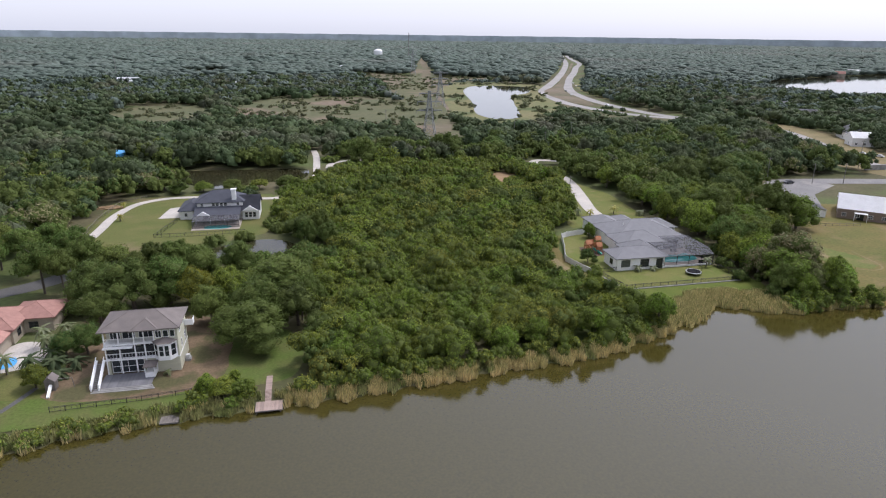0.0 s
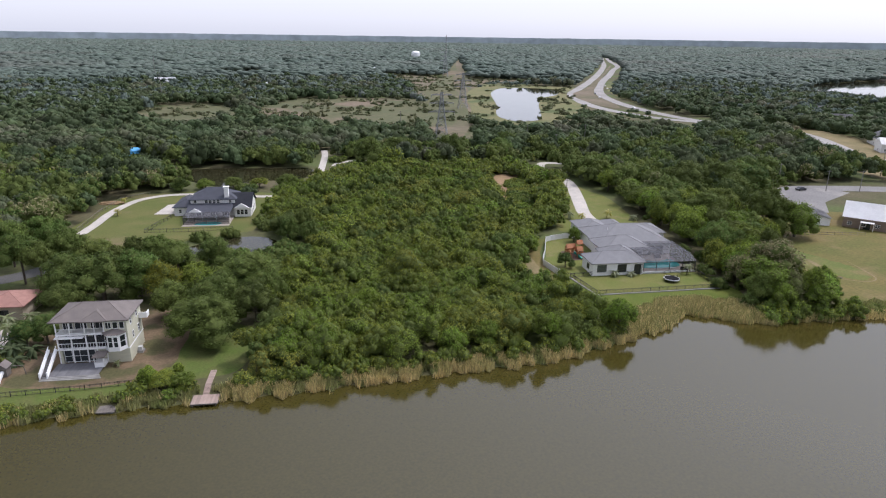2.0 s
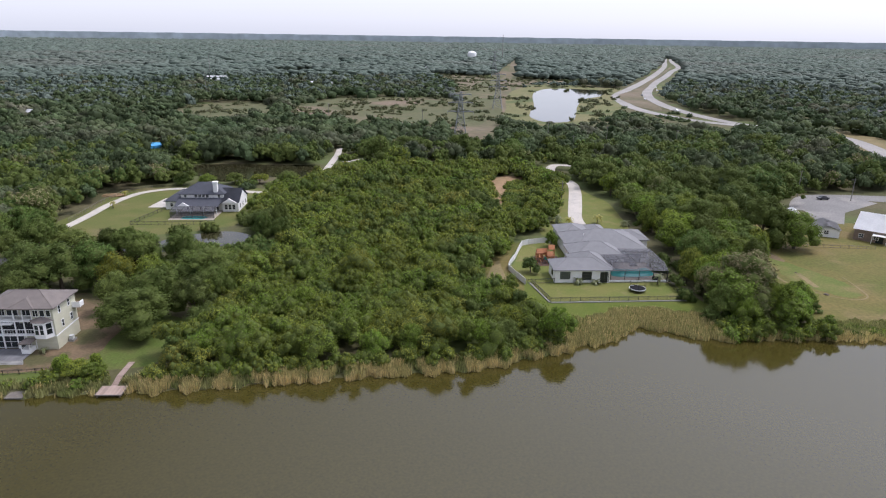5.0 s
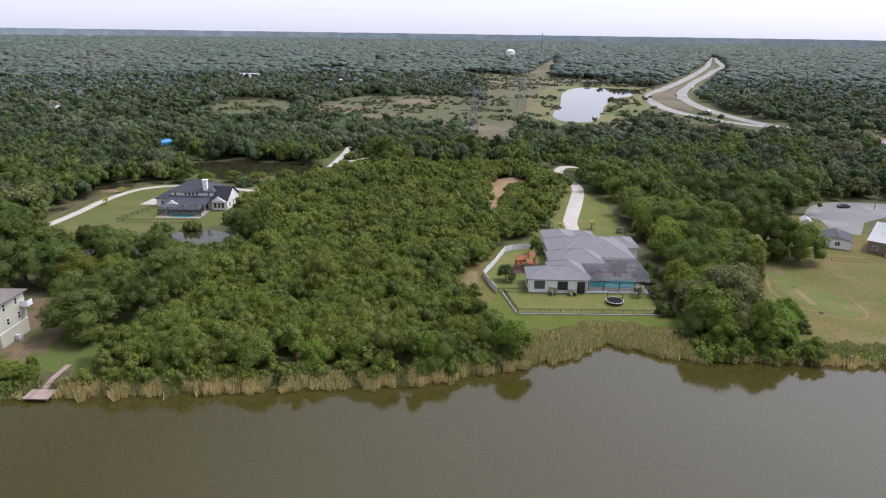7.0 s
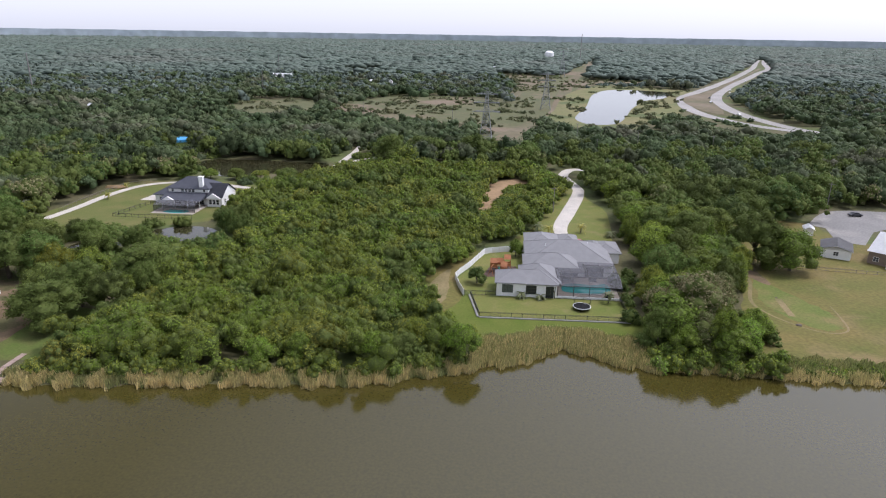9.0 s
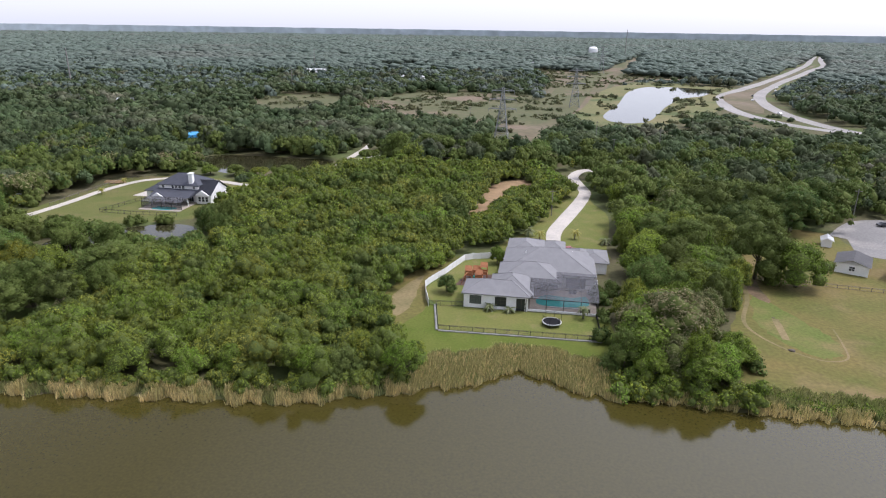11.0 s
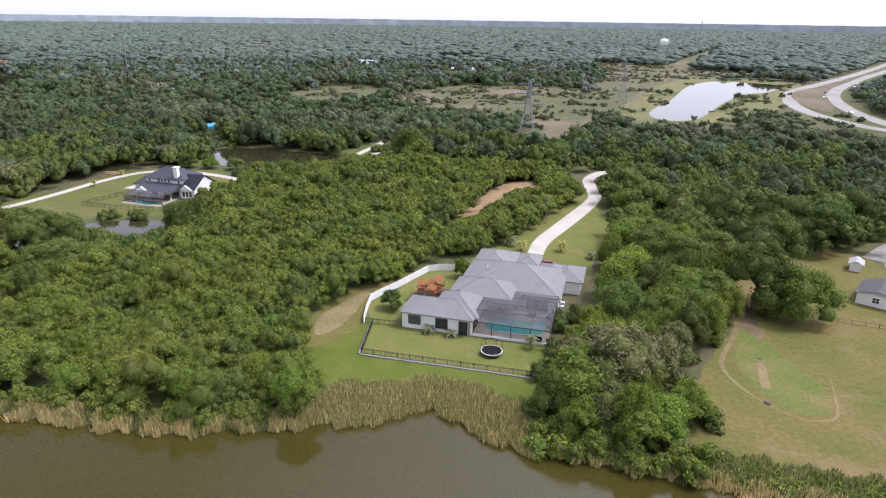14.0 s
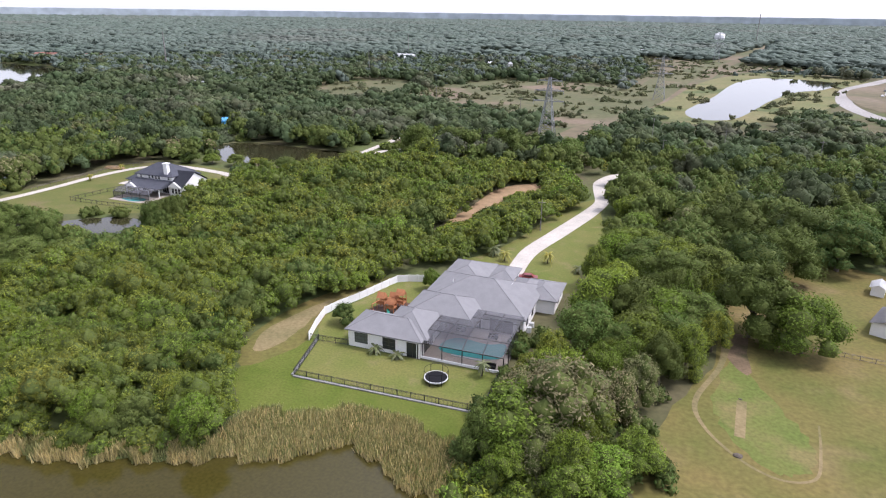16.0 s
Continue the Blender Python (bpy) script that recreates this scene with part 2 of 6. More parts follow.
def sheet(name, pts, z, mat, label, category, thick=0.0, kind="structure"):
    bm = bmesh.new()
    face = bm.faces.new([bm.verts.new((x, y, z)) for x, y in pts])
    if face.normal.z < 0:
        face.normal_flip()
    if thick:
        bmesh.ops.extrude_face_region(bm, geom=[face])
        for v in bm.verts[:len(pts)]:
            v.co.z -= thick
    bmesh.ops.triangulate(bm, faces=[f for f in bm.faces if len(f.verts) > 4])
    return tagged(part(name, bm, mat), label, category, kind=kind)


def ribbon(name, line, width, z, mat, label, category, kind="structure"):
    """A path or road along a line of (x, y) or (x, y, width), curved smoothly."""
    p, out = [Vector((q[0], q[1], q[2] if len(q) > 2 else width)) for q in line], []
    for i in range(len(p) - 1):
        a, b, c, d = p[max(i - 1, 0)], p[i], p[i + 1], p[min(i + 2, len(p) - 1)]
        for k in range(8):
            t = k / 8
            out.append(0.5 * (2 * b + (c - a) * t + (2 * a - 5 * b + 4 * c - d) * t * t + (3 * b - a - 3 * c + d) * t ** 3))
    out.append(p[-1])
    bm, last = bmesh.new(), None
    for i, q in enumerate(out):
        d = out[min(i + 1, len(out) - 1)] - out[max(i - 1, 0)]
        s = Vector((-d.y, d.x)).normalized() * q.z / 2
        pair = bm.verts.new((q.x + s.x, q.y + s.y, z)), bm.verts.new((q.x - s.x, q.y - s.y, z))
        if last:
            bm.faces.new((last[0], last[1], pair[1], pair[0]))
        last = pair
    return tagged(part(name, bm, mat), label, category, kind=kind)


def inside(x, y, poly):
    hit = np.zeros(len(x), bool)
    for (x0, y0), (x1, y1) in zip(poly, poly[1:] + poly[:1]):
        if y0 != y1:
            hit ^= ((y0 > y) != (y1 > y)) & (x < (x1 - x0) * (y - y0) / (y1 - y0) + x0)
    return hit


# ---- ground, lake and open spaces ----
SHORE = [(-900, 40), (-300, 70), (-120, 84), (-48, 93), (-41, 95.5), (-33, 97), (-25, 98), (-16, 98.6), (-5, 99.6), (3, 100), (13, 101.3), (24, 102.8), (35, 104.5), (47, 105.5), (54, 106.2), (61, 108.5),
         (68, 111.3), (73, 112.8), (77, 116), (86, 118.5), (90, 123.5), (94, 125), (99, 122.5), (104, 119.5), (110, 118.5), (117, 119), (128, 118.5), (140, 118), (153, 118), (200, 117), (400, 110), (900, 100)]
SHX, SHY = np.array([p[0] for p in SHORE], float), np.array([p[1] for p in SHORE], float)


def shore(x):
    return np.interp(x, SHX, SHY) + 0.5 * np.sin(np.asarray(x) * 0.9) + 0.35 * np.sin(np.asarray(x) * 2.3 + 1)


gx = np.concatenate([np.linspace(-5200, -130, 30), np.arange(-125, 260, 1.5), np.linspace(265, 5200, 30)])
gs = shore(gx)
rows_yz = [(gs - 40, -6.0), (gs - 1.2, -1.35), (gs + 0.4, -0.9), (gs + 3, -0.35), (gs + 6.5, 0.0), (gs * 0 + 160, 0.0), (gs * 0 + 400, 0.0), (gs * 0 + 1500, 0.0), (gs * 0 + 5400, 0.0)]
gv = np.concatenate([np.stack([gx, y, np.full_like(gx, z)], 1) for y, z in rows_yz])
ng = len(gx)
gi = np.arange(ng - 1)
gf = np.concatenate([np.stack([r * ng + gi, r * ng + gi + 1, (r + 1) * ng + gi + 1, (r + 1) * ng + gi], 1) for r in range(len(rows_yz) - 1)])
tagged(quads("ground", gv, gf, [M_GROUND]), "flat ground of leaf litter and rough grass", "ground", kind="structure")
bm = bmesh.new()
bm.faces.new([bm.verts.new(p) for p in ((-5000, -4000, -1), (5000, -4000, -1), (5000, 160, -1), (-5000, 160, -1))])
tagged(part("water", bm, M_WATER), "calm murky olive brown lake water", "lake", kind="structure")

POND_N = rounded([(133, 498), (140, 540), (152, 593), (167, 686), (181, 742), (204, 784), (240, 782), (263, 756), (240, 690), (217, 660), (199, 612), (186, 570), (176, 530), (160, 478), (140, 470)])
POND_H = rounded([(-40, 175), (-33, 182), (-26, 189), (-19, 193), (-11, 193), (-5, 187), (-5, 181), (-13, 178.5), (-21, 178.5), (-28, 172), (-29, 162), (-22, 155), (-20, 151), (-25, 152), (-33, 161), (-41, 168)])
POND_W = rounded([(-62, 288), (-58, 301), (-41, 303), (-20, 302), (-1, 299), (-4, 277), (-20, 274), (-36, 265), (-50, 276)])
LAKE_E = rounded([(600, 740), (640, 830), (760, 905), (1010, 1000), (1500, 1100), (1500, 700), (690, 640), (610, 680)])
LAKE_W = rounded([(-380, 420), (-395, 498), (-455, 540), (-600, 560), (-650, 420), (-500, 380)])
FIELD = [(133, 126), (134, 143), (139, 158), (143, 168), (144, 184), (146, 205), (158, 226), (182, 226), (190, 205), (240, 190), (240, 124), (160, 124)]
CORRIDOR = [(66, 348), (88, 346), (96, 400), (112, 515), (150, 700), (205, 1050), (330, 1850), (318, 1850), (165, 1050), (100, 720), (85, 560), (70, 430)]
MEADOW_W = [(-50, 480), (-60, 560), (-35, 640), (16, 650), (80, 645), (92, 500), (72, 423), (24, 432), (-7, 465)]
MEADOW_N = [(55, 1050), (120, 1030), (185, 970), (215, 945), (340, 912), (336, 880), (215, 885), (172, 800), (150, 735), (134, 655), (122, 560), (108, 500), (96, 560), (84, 700), (90, 870)]
MEADOW_V = [(-140, 490), (-146, 560), (-120, 590), (-84, 584), (-66, 505), (-100, 480)]
POND_BANK = rounded([(110, 486), (122, 560), (134, 650), (150, 730), (172, 792), (205, 838), (262, 822), (294, 780), (264, 706), (247, 640), (236, 600), (222, 555), (203, 518), (185, 486), (150, 452), (125, 456)])
for nm, pts, wat in (("pond_north", POND_N, M_POND), ("pond_house", POND_H, M_POND), ("pond_woods", POND_W, M_POND), ("lake_east", LAKE_E, M_POND), ("lake_west", LAKE_W, M_POND)):
    sheet(nm, pts, 0.09, wat, "still dark pond water among trees", "pond")
sheet("field", rounded(FIELD, 4, 0.4), 0.03, M_FIELD, "mown green and straw coloured grass field", "field")
sheet("meadow_corridor", rounded(CORRIDOR, 4, 2), 0.05, M_SCRUBLAND, "rough open strip under the power line", "meadow")
ribbon("powerline_track", [(77, 352, 12), (82, 400, 13), (92, 437, 13), (106, 482, 14), (120, 518, 14), (138, 673, 14), (167, 909, 14), (218, 1194, 13), (299, 1724, 12)], 12, 0.062, M_MEADOW, "bare brown track under the power line", "track")
sheet("meadow_west", rounded(MEADOW_W, 4, 4), 0.04, M_SCRUBLAND, "rough dry open meadow", "meadow")
sheet("meadow_north", rounded(MEADOW_N, 4, 4), 0.045, M_MEADOW, "brown open meadow beside the pond", "meadow")
sheet("pond_bank", POND_BANK, 0.07, M_BANK, "rough olive grass banks round the pond", "bank")
sheet("meadow_edge", rounded(MEADOW_V, 4, 4), 0.04, M_SCRUBLAND, "rough dry clearing among trees", "meadow")
sheet("lawn_fenced", [(76, 137.2), (108.6, 138), (108.4, 149), (79.5, 149), (73.4, 149.4)], 0.05, M_LAWN, "mown yellow green lawn inside the fence", "lawn")
sheet("lawn_bank", rounded([(68, 148.6), (80, 148.6), (94, 148.6), (109, 148.6), (112, 140), (112, 131), (104, 127), (92, 131), (84, 127), (76, 124), (71, 128), (66, 135)], 4, 0.3), 0.03, M_GREEN, "bright green grass along the bank", "lawn")
sheet("lawn_drive", rounded([(84, 190), (92, 212), (100, 250), (108, 268), (113, 266), (112, 250), (117, 230), (114, 200), (112, 187)], 4, 0.4), 0.03, M_LAWN, "green lawn beside the concrete drive", "lawn")
sheet("lawn_side", rounded([(69.5, 158), (73, 150), (79, 150), (86, 158), (86, 180), (77, 181), (72, 166)], 4), 0.035, M_LAWN, "green side lawn behind the white fence", "lawn")
sheet("dry_verge", rounded([(66, 136), (70, 142), (71.5, 149), (69.5, 160), (72, 172), (77, 182), (72, 181), (66, 172), (61, 158), (61, 144)], 4, 0.25), 0.04, M_FIELD, "worn dry grass beside the thicket", "verge")
sheet("dirt_verge", rounded([(65, 141), (67.5, 145), (68, 151), (67.5, 158), (67.5, 166), (65.5, 163), (63, 155), (62, 147)], 4, 0.2), 0.05, M_DRY, "bare sandy patch beside the thicket", "verge")
CLEARING = [(71, 226), (73, 222), (78, 225), (79, 240), (84, 262), (92, 276), (84, 280), (75, 268), (73, 245)]
sheet("clearing", rounded(CLEARING, 4, 0.5), 0.03, M_SOIL, "bare reddish brown soil clearing", "clearing")
LAWN_H = [(-72, 200), (-70, 225), (-70, 246), (-60, 254), (-44, 256), (-15, 252), (-8, 240), (-14, 215), (-15, 200), (-36, 190), (-55, 184), (-68, 188)]
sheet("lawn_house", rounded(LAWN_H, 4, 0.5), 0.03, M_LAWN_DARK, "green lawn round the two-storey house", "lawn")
LAWN_L = [(-75, 98), (-50, 98.5), (-33, 100.5), (-22, 102.5), (-14, 105.5), (-5, 108), (-3, 118), (-6, 128), (-14, 130), (-18, 122), (-20, 113), (-28, 109), (-44, 108), (-60, 109), (-75, 110)]
sheet("lawn_lakeside", rounded(LAWN_L, 4), 0.025, M_SHORE_LAWN, "green grass strip along the lake shore", "lawn")
sheet("shaded_yard_soil", rounded([(-46, 107.5), (-30, 105), (-20, 107.5), (-17, 114), (-19, 132), (-30, 142), (-50, 140), (-46, 116)], 4, 0.4), 0.05, M_YARD, "bare brown soil yard round the tall house", "yard")
ribbon("drive", [(99.5, 186), (99, 200, 4.2), (99.5, 211, 4.6), (103, 226, 5), (107.5, 245, 5), (110, 258, 4.6), (110.5, 266, 4.4), (108, 280, 4.4), (107, 292, 4.4), (112, 305, 4.4), (122, 303, 4.4), (135, 293, 4.4)], 5.0, 0.09, M_CONCRETE, "pale concrete driveway curving through the lawn", "driveway")
ribbon("drive_house", [(-68, 186), (-66.2, 200), (-65.5, 212), (-65.4, 226), (-63, 240), (-58.5, 247.5), (-49, 252), (-30, 250), (-12, 246.5), (0, 262), (3, 285), (3.5, 300), (4, 330), (3, 350)], 3.2, 0.09, M_CONCRETE, "narrow pale concrete lane past the house", "driveway")
sheet("drive_apron", [(-50.4, 222.8), (-43, 222.8), (-43, 236), (-46, 237.5), (-49, 236)], 0.08, M_CONCRETE, "concrete apron before the garage", "driveway")
ribbon("lane", [(9, 300), (11, 312), (18, 318), (26, 318)], 3.2, 0.09, M_CONCRETE, "short bend of pale lane among trees", "driveway")
CARRIAGE_W = [(800, 2000), (700, 1739), (601, 1473), (517, 1269), (440, 1090), (355, 900), (289, 762), (261, 700), (245, 630), (239, 580), (243, 530), (258, 485), (286, 452)]
CARRIAGE_E = [(808, 1980), (703, 1690), (612, 1420), (528, 1240), (452, 1068), (376, 905), (314, 757), (286, 668), (274, 590), (273, 527), (281, 474), (300, 441), (317, 412), (315, 378), (298, 328), (283, 302), (278, 265), (285, 225), (300, 190)]
ribbon("road", CARRIAGE_W, 11, 0.12, M_ROAD, "pale concrete highway carriageway winding to the horizon", "road")
ribbon("road_branch", CARRIAGE_E, 11, 0.14, M_ROAD, "pale concrete highway carriageway curving past the church", "road")
ribbon("road_median", [(255, 556, 5), (257, 590, 20), (264, 650, 27), (276, 702, 24), (302, 760, 14), (335, 830, 8), (366, 903, 8), (446, 1080, 5), (523, 1256, 5), (606, 1446, 5)], 10, 0.16, M_MEADOW, "brown grass median of the highway", "road")
ribbon("road_verge", [(300, 560, 6), (302, 640, 9), (330, 755, 12), (390, 900, 12)], 8, 0.1, M_BANK, "olive grass verge beside the highway", "verge")
ribbon("street_verge", [(262, 252, 10), (268, 300, 12), (284, 335, 14), (298, 378, 12), (296, 410, 10)], 10, 0.1, M_DRY, "dry straw verge along the street", "verge")
ribbon("church_road", [(185, 222, 7), (200, 240, 8), (222, 240, 10), (262, 233, 10), (330, 222, 10)], 9, 0.11, M_LOT, "grey worn asphalt church road", "road")

GROUNDS = [(262, 240), (264, 300), (284, 345), (296, 398), (286, 432), (324, 444), (346, 400), (332, 340), (314, 300), (304, 240)]
sheet("church_grounds", rounded(GROUNDS, 4, 1), 0.05, M_DRY, "dry straw coloured grounds along the street", "grounds")
sheet("car_park", [(183, 206), (190, 203), (200, 218), (222, 232), (218, 240), (200, 244), (188, 228)], 0.09, M_LOT, "grey worn asphalt car park", "car park")

# ---- vegetation ----


def foliage(rows, cover=0.46, lobes=8, ring=6, tiers=3, flat=0.85, low=0.5, jitter=0.68, lobe=0.36, rough=0.42):
    """Leaf sprays on clustered lobes over closed leaf hulls. rows: x, y, base z, height, radius, spray size. Returns
    places, faces, material index and each plant's tone.
    """
    rows = np.asarray(rows, float)
    vs, fs, mi, base = [], [], [], 0
    n = len(rows)
    x, y, z0, h, r, s = rows.T
    # lobes of each crown: a core, and clumps spread evenly over the upper half
    k = np.arange(lobes)
    core = k == lobes - 1
    up = np.where(core, 0.8, (k + 0.5) / max(lobes - 1, 1))
    ang = k * 2.39996 + rng.random((n, 1)) * 6.28 + rng.normal(0, 0.25, (n, lobes))
    out = np.where(core, 0.05, 0.74 * np.sqrt(np.maximum(1 - up * up, 0)) * (0.85 + 0.3 * rng.random((n, lobes))))
    lr = r[:, None] * np.where(core, 0.62, lobe * (0.58 + 0.92 * rng.random((n, lobes)) ** 1.3))
    lx, ly = x[:, None] + out * r[:, None] * np.cos(ang), y[:, None] + out * r[:, None] * np.sin(ang)
    top = h[:, None] * np.where(core, 0.9, (low + (1 - low) * up ** 0.8) * (0.93 + 0.14 * rng.random((n, lobes))))
    lh = np.minimum(lr * flat * 1.1, top * 0.75)
    lz = z0[:, None] + top - lh
    # leaf hulls
    a = np.arange(ring) * 2 * np.pi / ring
    e = np.linspace(-0.75, 1.52, tiers)
    ca, sa, ce, se = np.cos(a), np.sin(a), np.cos(e), np.sin(e)
    d = np.stack([np.outer(ce, ca), np.outer(ce, sa), np.outer(se, np.ones(ring))], -1).reshape(-1, 3)
    L = n * lobes
    c = np.stack([lx, ly, lz], -1).reshape(L, 1, 3)
    rr = np.stack([lr, lr, lh], -1).reshape(L, 1, 3) * 0.92
    vd = c + d[None] * rr * (1 - rough / 2 + rough * rng.random((L, len(d), 1)))
    k = np.arange(ring)
    fd = np.concatenate([np.stack([t * ring + k, t * ring + (k + 1) % ring, (t + 1) * ring + (k + 1) % ring, (t + 1) * ring + k], 1) for t in range(tiers - 1)])
    fs.append((fd[None] + (np.arange(L) * len(d))[:, None, None]).reshape(-1, 4))
    vs.append(vd.reshape(-1, 3))
    mi.append(np.ones(L * len(fd), int))
    base = L * len(d)
    # sprays
    area = 2 * np.pi * (lr * lr).reshape(-1)
    ss = np.repeat(s, lobes)
    cnt = np.maximum((cover * area / (0.42 * ss * ss)).astype(int), 4 if cover else 0)
    idx = np.repeat(np.arange(L), cnt)
    N = len(idx)
    u = rng.random(N) * 1.45 - 0.45
    th = rng.random(N) * 2 * np.pi
    q = np.sqrt(np.maximum(1 - u * u, 0))
    nrm = np.stack([q * np.cos(th), q * np.sin(th), u], 1)
    c, rr = c.reshape(L, 3)[idx], rr.reshape(L, 3)[idx] / 0.92
    p = c + nrm * rr * (0.76 + 0.58 * rng.random((N, 1)) ** 1.5)
    nn = nrm + rng.normal(0, jitter, (N, 3)) + np.array([0, 0, 0.3])
    nn /= np.linalg.norm(nn, axis=1, keepdims=True)
    t1 = np.cross(nn, rng.normal(0, 1, (N, 3)))
    t1 /= np.linalg.norm(t1, axis=1, keepdims=True)
    t2 = np.cross(nn, t1)
    sz = (ss[idx] * (0.6 + 0.8 * rng.random(N)))[:, None]
    w = np.stack([p + t1 * sz * 0.72, p + t2 * sz * 0.30 - nn * sz * 0.1, p - t1 * sz * 0.72, p - t2 * sz * 0.30 - nn * sz * 0.1], 1)
    vs.append(w.reshape(-1, 3))
    fs.append(base + np.arange(N * 4).reshape(-1, 4))
    mi.append(np.zeros(N, int))
    shade = np.repeat(rng.random(n) * 0.999, lobes)
    tone = np.concatenate([np.repeat(shade, len(d)), np.repeat(shade[idx], 4)])
    return np.concatenate(vs), np.concatenate(fs), np.concatenate(mi), tone


def scatter(x0, x1, y0, y1, step, jitter=0.42):
    gx_, gy_ = np.meshgrid(np.arange(x0, x1, step), np.arange(y0, y1, step * 0.87))
    gx_ = gx_ + (np.arange(gx_.shape[0]) % 2)[:, None] * step / 2
    x, y = gx_.ravel(), gy_.ravel()
    return x + rng.uniform(-jitter, jitter, len(x)) * step, y + rng.uniform(-jitter, jitter, len(x)) * step


def reach(x, y):
    """Distance from the middle of the lake, where the view opens."""
    return np.hypot(x - 75, y - 20)


def stuff(name, rows, mat, label, category, inner=None, **kw):
    v, f, i, tone = foliage(rows, **kw)
    return tagged(quads(name, v, f, [mat, inner or M_INNER], i, tone=tone), label, category, kind="stuff")


THICKET = [(-6, 105), (3, 104.3), (13, 105.8), (24, 107.3), (35, 109), (47, 110), (54, 111), (61, 113), (68, 115.5), (73, 117), (75, 121), (72, 126), (66, 134), (61, 144), (60, 155), (68, 168), (72.5, 180), (78, 187), (86, 193), (93, 212), (98, 232), (104.5, 255),
           (104, 275), (95, 292), (60, 295), (20, 290), (6, 270), (-8, 240), (-12, 215), (-6, 203), (2, 196), (5, 182), (5, 165), (0, 150), (-1, 140), (1, 122)]
tx, ty = scatter(-14, 106, 100, 300, 3.3)
keep = inside(tx, ty, THICKET) & ~inside(tx, ty, CLEARING)
tx, ty = tx[keep], ty[keep]
lump = np.array([noise.noise((a * 0.07, b * 0.07, 3.0)) for a, b in zip(tx, ty)])
hgt = 5.4 + 1.9 * lump + rng.normal(0, 0.7, len(tx))
front = np.zeros(len(tx), bool)
for s_ in (1.0, 1.04, 1.08, 1.12):
    for ox, oy in ((75, 20), (110, 40), (128, 54)):
        for poly in (CLEARING, POND_H):
            front |= inside(ox + (tx - ox) * s_, oy + (ty - oy) * s_, poly)
hgt = np.where(front, 2.4, hgt)
rad = 1.5 + 2.6 * rng.random(len(tx)) ** 1.6 + 0.4 * lump
hgt = np.where(front, 1.7, hgt + 0.55 * (rad - 2.5) + np.where(rng.random(len(tx)) < 0.08, 1.8, 0))
rows = np.stack([tx, ty, np.where(ty < shore(tx) + 6, -0.6, 0.0), hgt, rad, 0.0025 * reach(tx, ty)], 1)
kindof = np.array([noise.noise((a * 0.045, b * 0.045, 9.0)) for a, b in zip(tx, ty)]) + rng.normal(0, 0.16, len(tx))
stuff("thicket", rows[kindof < 0.17], M_LEAF, "dense green lakeside shrub thicket", "shrubs", cover=0.52)
stuff("thicket", rows[(kindof >= 0.17) & (kindof < 0.33)], M_LEAF_DARK, "darker green shrubs within the thicket", "shrubs")
stuff("thicket", rows[kindof >= 0.33], M_LEAF_LIGHT, "fresh light green shrubs within the thicket", "shrubs")

# woods that close the view all round, open over ponds, lawns, roads and meadows
OPEN = [CARRIAGE_W[4:10] + CARRIAGE_E[9:3:-1], GROUNDS, POND_BANK, MEADOW_V, POND_N, POND_H, POND_W, LAKE_E, LAKE_W, FIELD, CORRIDOR, MEADOW_W, MEADOW_N, LAWN_H, LAWN_L, CLEARING, THICKET,
        [(64, 118), (112, 118), (110, 130), (112.5, 138), (116, 152), (116, 180), (116, 205), (119, 230), (114, 252), (113, 270), (104, 272), (92, 215), (78, 192), (60, 170), (58, 140)],
        [(145, 176), (240, 176), (300, 215), (300, 250), (200, 250), (188, 228), (150, 215)],
        [(110, 425), (178, 425), (178, 520), (135, 540)], [(60, 335), (92, 335), (94, 375), (64, 380)], [(-56, 258), (-2, 262), (0, 280), (-50, 290)], [(131, 110), (131, 128), (260, 128), (260, 105)],
        [(-6, 96), (76, 110), (76, 126), (-6, 110)],
        [(60, 92), (64, 125), (108, 125), (108, 100)], [(-46, 96), (-46, 127), (-17, 127), (-4, 120), (-4, 98)], [(-70, 100), (-50, 104), (-44, 128), (-50, 146), (-70, 150)]]
ROADS = [CARRIAGE_W, CARRIAGE_E,
         [(107, 260), (107, 292), (112, 305), (135, 293)], [(-66, 180), (-66, 226), (-58, 250), (-12, 246), (3, 285), (4, 350)], [(9, 300), (18, 318), (26, 318)]]
ROAD_HALF = [10, 12, 5, 5, 4]


SEEN = [POND_N, POND_H, POND_W, LAKE_E, LAKE_W, CLEARING, [(-90, 778), (-32, 778), (-32, 800), (-90, 800)], [(-210, 795), (-180, 795), (-180, 815), (-210, 815)], [(-103, 328), (-103, 346), (-85, 348), (-84, 330)], [(1, 284), (8, 284), (28, 316), (26, 322), (2, 322)]]


def low_ground(x, y):
    """Ground before open water, lawns and roads, where only low scrub grows."""
    low = np.zeros(len(x), bool)
    for s, ox, oy in [(k, *o) for k in (1.0, 1.05, 1.1, 1.15) for o in ((60, 5), (120, 45))]:
        qx, qy = ox + (x - ox) * s, oy + (y - oy) * s
        for poly in SEEN:
            low |= inside(qx, qy, poly)
        if s < 1.06:
            for poly in (LAWN_H, MEADOW_N, CORRIDOR, MEADOW_W, MEADOW_V, POND_BANK):
                low |= inside(qx, qy, poly)
        for line, half in zip(ROADS[:2], ROAD_HALF):
            for (ax, ay), (bx, by) in zip(line, line[1:]):
                ux, uy = bx - ax, by - ay
                t = np.clip(((qx - ax) * ux + (qy - ay) * uy) / (ux * ux + uy * uy), 0, 1)
                low |= (np.hypot(qx - ax - t * ux, qy - ay - t * uy) < half * 0.9) & (ay > 520)
    return low


